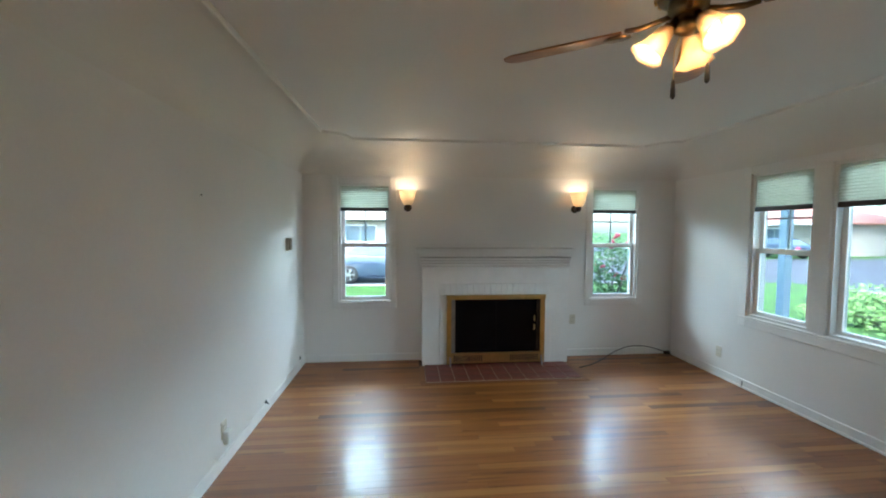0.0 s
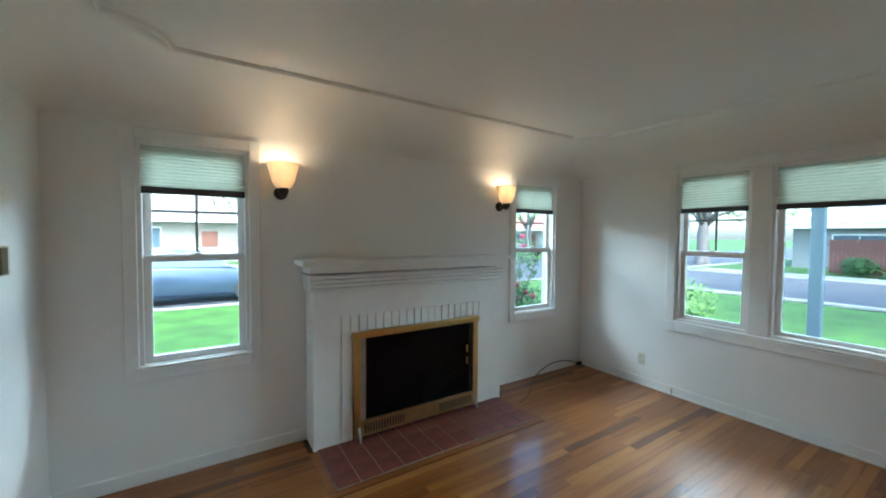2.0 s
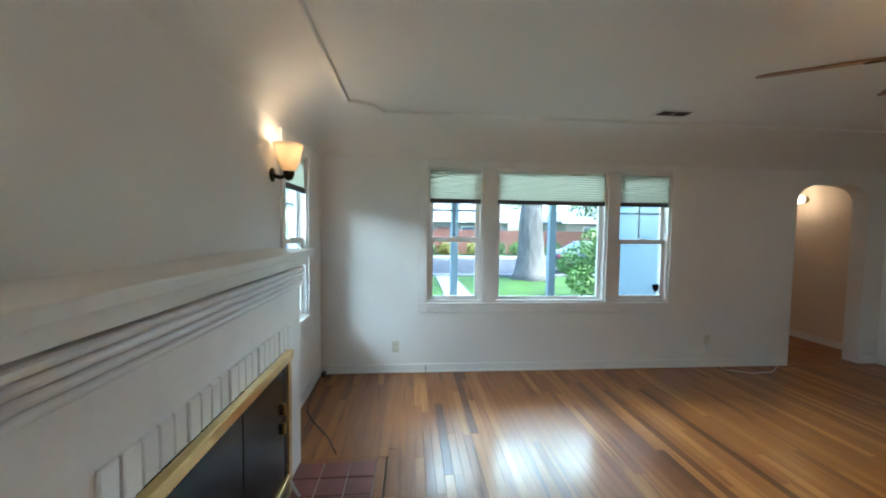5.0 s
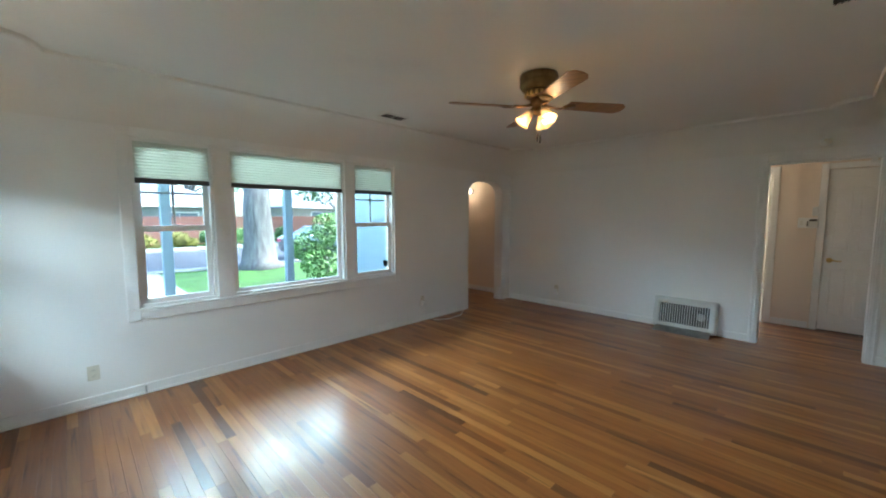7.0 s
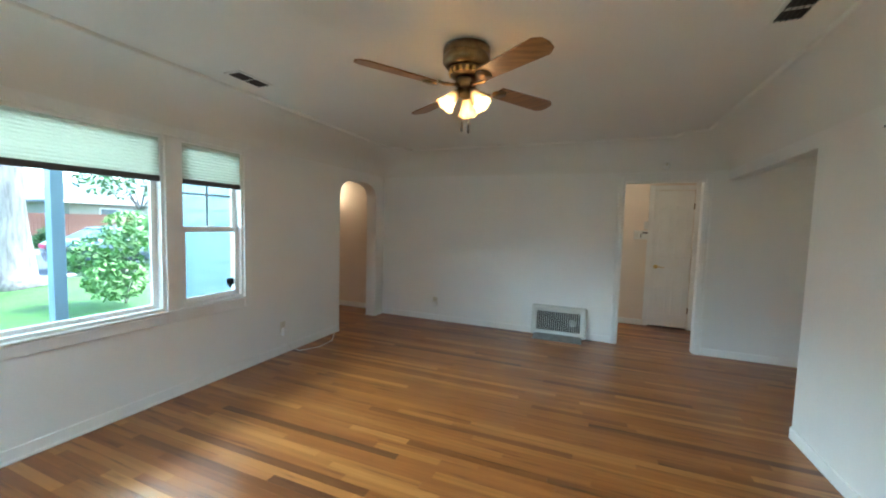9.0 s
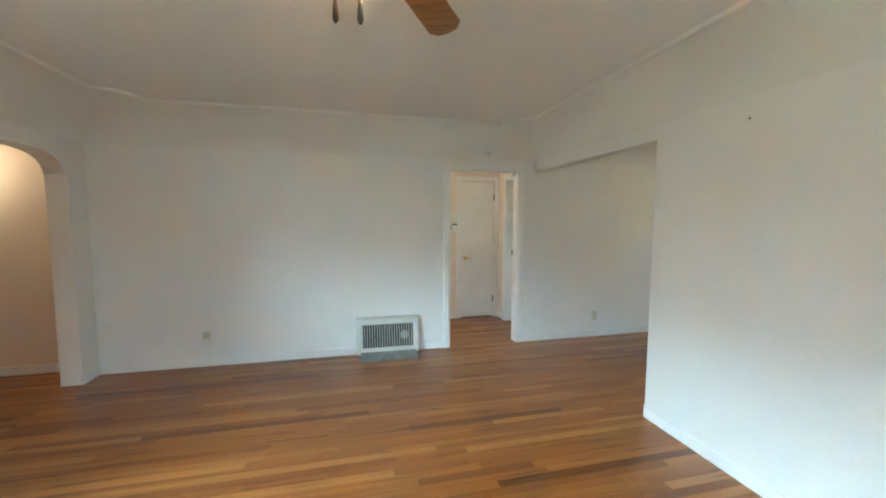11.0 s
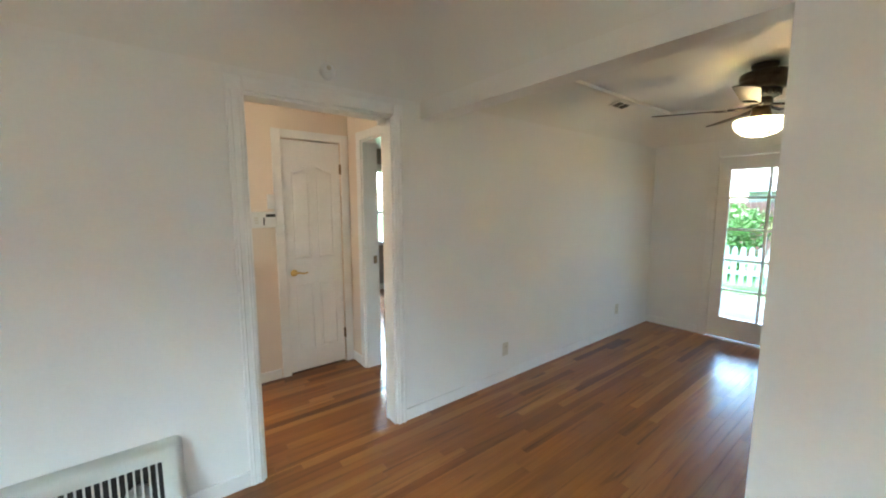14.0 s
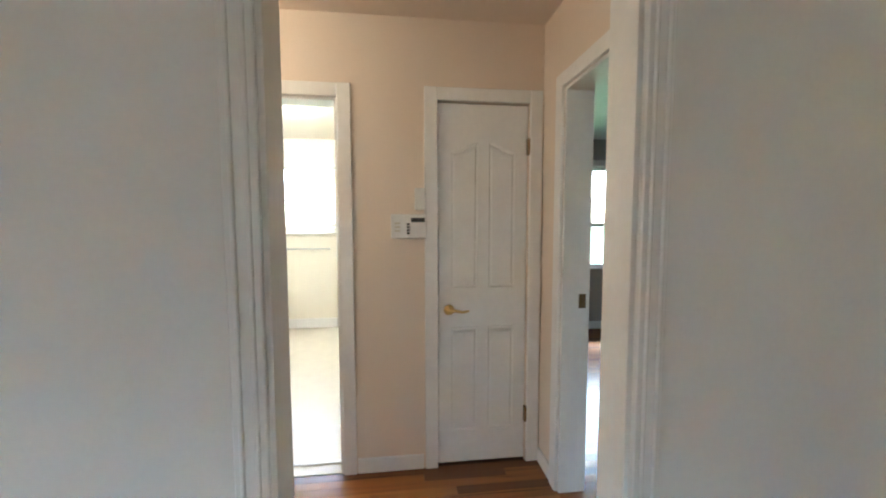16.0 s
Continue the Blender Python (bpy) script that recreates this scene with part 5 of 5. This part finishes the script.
nh = house(Matrix.Translation((-1.0, 34.0, G)), 20, 9, 2.9, STUCCO, STUCCO, "long white house with a railed front porch", 2.2, ((-6.0, 1.0, 2.2, 1.2), (-2.0, 0.9, 2.6, 1.4), (5.0, 1.0, 1.6, 1.2), (8.0, 1.0, 1.2, 1.2)))
rail = thing("porch_railing", (2.0, 32.6, G), "white porch railing across the side street", "railing")
part("top_rail", boxes((-6, 6, -0.03, 0.03, 0.92, 1.0)), FENCEWHITE, rail)
first = part("baluster", boxes((-6.0, -5.93, -0.02, 0.02, 0.0, 0.92)), FENCEWHITE, rail)
for k in range(1, 60):
    o = new("baluster", first.data)
    o.parent = rail
    o.location = (k * 0.2, 0, 0)
house(Matrix.Translation((-28.0, 34.0, G)), 18, 9, 2.8, GREYWALL, SHINGLE, "low grey house along the side street", 2.0, ((-5.0, 1.0, 2.2, 1.2), (4.0, 0.9, 2.6, 1.4)))
house(Matrix.Translation((-26.0, 4.0, G)) @ pose(0, 0, 0, 0, 0, 90), 18, 9, 2.8, STUCCO, SHINGLE, "low house behind the garden fence", 2.2, ((-4.0, 1.0, 2.2, 1.2),))


def car(m, paint, label):
    """A parked saloon, nose along local +x."""
    root = thing("car", m, label, "car")
    side = [(-2.2, 0.45), (-2.25, 0.85), (-2.0, 1.0), (-1.45, 1.05), (0.75, 0.98), (1.9, 0.85), (2.25, 0.65), (2.25, 0.35), (2.1, 0.24), (-2.1, 0.24)]
    part("body", slab(side, -0.88, 0.88, "y", bevel=0.06), paint, root, "", True)
    top = [(-1.75, 1.0), (-1.05, 1.40), (-0.3, 1.47), (0.25, 1.40), (1.05, 0.97)]
    cabin = slab(top, -0.76, 0.76, "y", bevel=0.04)
    for v in cabin.verts:
        v.co.y *= 1 - 0.35 * max(v.co.z - 1.0, 0)
    part("cabin_glass", cabin, WINDOWDARK, root, "dark tinted cabin glass")
    roof = slab([(-1.15, 1.385), (-1.0, 1.425), (-0.3, 1.49), (0.2, 1.43), (0.32, 1.385)], -0.64, 0.64, "y", bevel=0.012)
    part("roof_panel", roof, paint, root, "", True)
    for x in (-1.35, 1.38):
        for s in (-1, 1):
            wheel = part("wheel", moved(lathe([(0.20, -0.10), (0.31, -0.10), (0.33, -0.06), (0.33, 0.06), (0.31, 0.10), (0.20, 0.10)], 28), Matrix.Translation((x, s * 0.80, 0.33)) @ pose(0, 0, 0, 90)), RUBBER, root, "", True)
            rim = boxes(*[(-0.19, 0.19, -0.022, 0.022, -0.012, 0.012)])
            for k in range(1, 5):
                rim = merged(rim, moved(boxes((0.0, 0.2, -0.024, 0.024, -0.012, 0.012)), pose(0, 0, 0, 0, 0, 72 * k)))
            part("rim", moved(merged(rim, lathe([(0.20, -0.05), (0.215, 0.0), (0.20, 0.012)], 24, False)), Matrix.Translation((x, s * 0.895, 0.33)) @ pose(0, 0, 0, 90)), ALLOY, wheel)
    for s in (-1, 1):
        part("headlight", boxes((2.12, 2.26, s * 0.62 - 0.17, s * 0.62 + 0.17, 0.58, 0.72), bevel=0.03), ALLOY, root)
        part("tail_light", boxes((-2.27, -2.15, s * 0.62 - 0.17, s * 0.62 + 0.17, 0.72, 0.86), bevel=0.02), PETAL, root)
    return root


car(Matrix.Translation((17.3, -4.2, G + 0.006)) @ pose(0, 0, 0, 0, 0, -90), CARBLUE, "dark blue parked saloon at the kerb")
car(Matrix.Translation((0.35, 15.75, G + 0.005)), CARSILVER, "grey-blue saloon parked on the side street")
car(Matrix.Translation((29.0, 27.2, G)) @ pose(0, 0, 0, 0, 0, 90), CARBLUE, "dark blue car on the far driveway")

sticker = thing("window_sticker", (4.462, 1.955, 0.845), "dark shield-shaped sticker on the window pane", "sticker")
part("shield", slab([(-0.035, 0.045), (0.035, 0.045), (0.035, -0.005), (0.0, -0.05), (-0.035, -0.005)], -0.0008, 0.0008, "x"), BLACK, sticker)


# ---- oak strip floor ----
def strip_rows():
    """Rows of floor strips as (x0, x1, y0, y1), cut into random lengths."""
    rnd = random.Random(7)
    step = 0.0572
    zones = [(W, E, 1.12, N), (-3.53, E, S, 1.12), (-3.53, W - 0.12, 1.12, 2.60), (-0.08, 2.1, -1.90, S), (-3.5, -0.08, -4.42, S - 0.12), (E, 6.55, -0.85, 1.04)]
    for zi, (x0, x1, y0, y1) in enumerate(zones):
        y = y0
        while y < y1 - 0.004:
            ye = min(y + step, y1)
            x = x0 - rnd.uniform(0, 0.9)
            while x < x1:
                xe = x + rnd.choice((0.45, 0.7, 0.9, 1.2, 1.5, 1.9))
                a, b = max(x, x0), min(xe, x1)
                if b - a > 0.02 and not (zi == 0 and a < 2.985 and b > 1.255 and ye > 4.735):
                    yield zi, a, b, y, ye
                elif b - a > 0.02:
                    if a < 1.255:
                        yield zi, a, 1.2545, y, ye
                    if b > 2.985:
                        yield zi, 2.9855, b, y, ye
                x = xe
            y = ye


floor_ob = bpy.data.objects["floor"]
unit = boxes((-0.5, 0.5, -0.5, 0.5, -1.0, 0.0))
unit_mesh = bpy.data.meshes.new("floor_plank")
unit.to_mesh(unit_mesh)
unit.free()
unit_mesh.materials.append(OAK)
verts, faces, count = [], [], 0
tilt = random.Random(3)
for zi, a, b, y0, y1 in strip_rows():
    g, top = 0.0004, -tilt.uniform(0, 0.0003)
    if zi == 0 and 1.3 < y0 < 4.75 and a < 3.6 and count < 300:
        o = new("floor_plank", unit_mesh)
        o.parent = floor_ob
        o.location = ((a + b) / 2, (y0 + y1) / 2, top)
        o.scale = (b - a - 2 * g, y1 - y0 - 2 * g, 0.007)
        count += 1
    else:
        k = len(verts)
        verts += [(x, y, z) for z in (-0.007, top) for x, y in ((a + g, y0 + g), (b - g, y0 + g), (b - g, y1 - g), (a + g, y1 - g))]
        faces += [(k + 4, k + 5, k + 6, k + 7), (k, k + 1, k + 5, k + 4), (k + 1, k + 2, k + 6, k + 5), (k + 2, k + 3, k + 7, k + 6), (k + 3, k, k + 4, k + 7)]
for x0, x1, y0, y1 in ((1.2555, 2.9845, 4.7365, 4.7875), (1.2555, 1.308, 4.789, 5.26), (2.932, 2.9845, 4.789, 5.26)):
    k = len(verts)
    verts += [(x, y, z) for z in (-0.007, 0.0002) for x, y in ((x0, y0), (x1, y0), (x1, y1), (x0, y1))]
    faces += [(k + 4, k + 5, k + 6, k + 7), (k, k + 1, k + 5, k + 4), (k + 1, k + 2, k + 6, k + 5), (k + 2, k + 3, k + 7, k + 6), (k + 3, k, k + 4, k + 7)]
field = bpy.data.meshes.new("floor_planks")
field.from_pydata(verts, [], faces)
field.materials.append(OAK_ALL)
fo = new("floor_planks", field)
fo.parent = floor_ob
tagged(fo, "narrow varnished oak strips", kind="stuff")
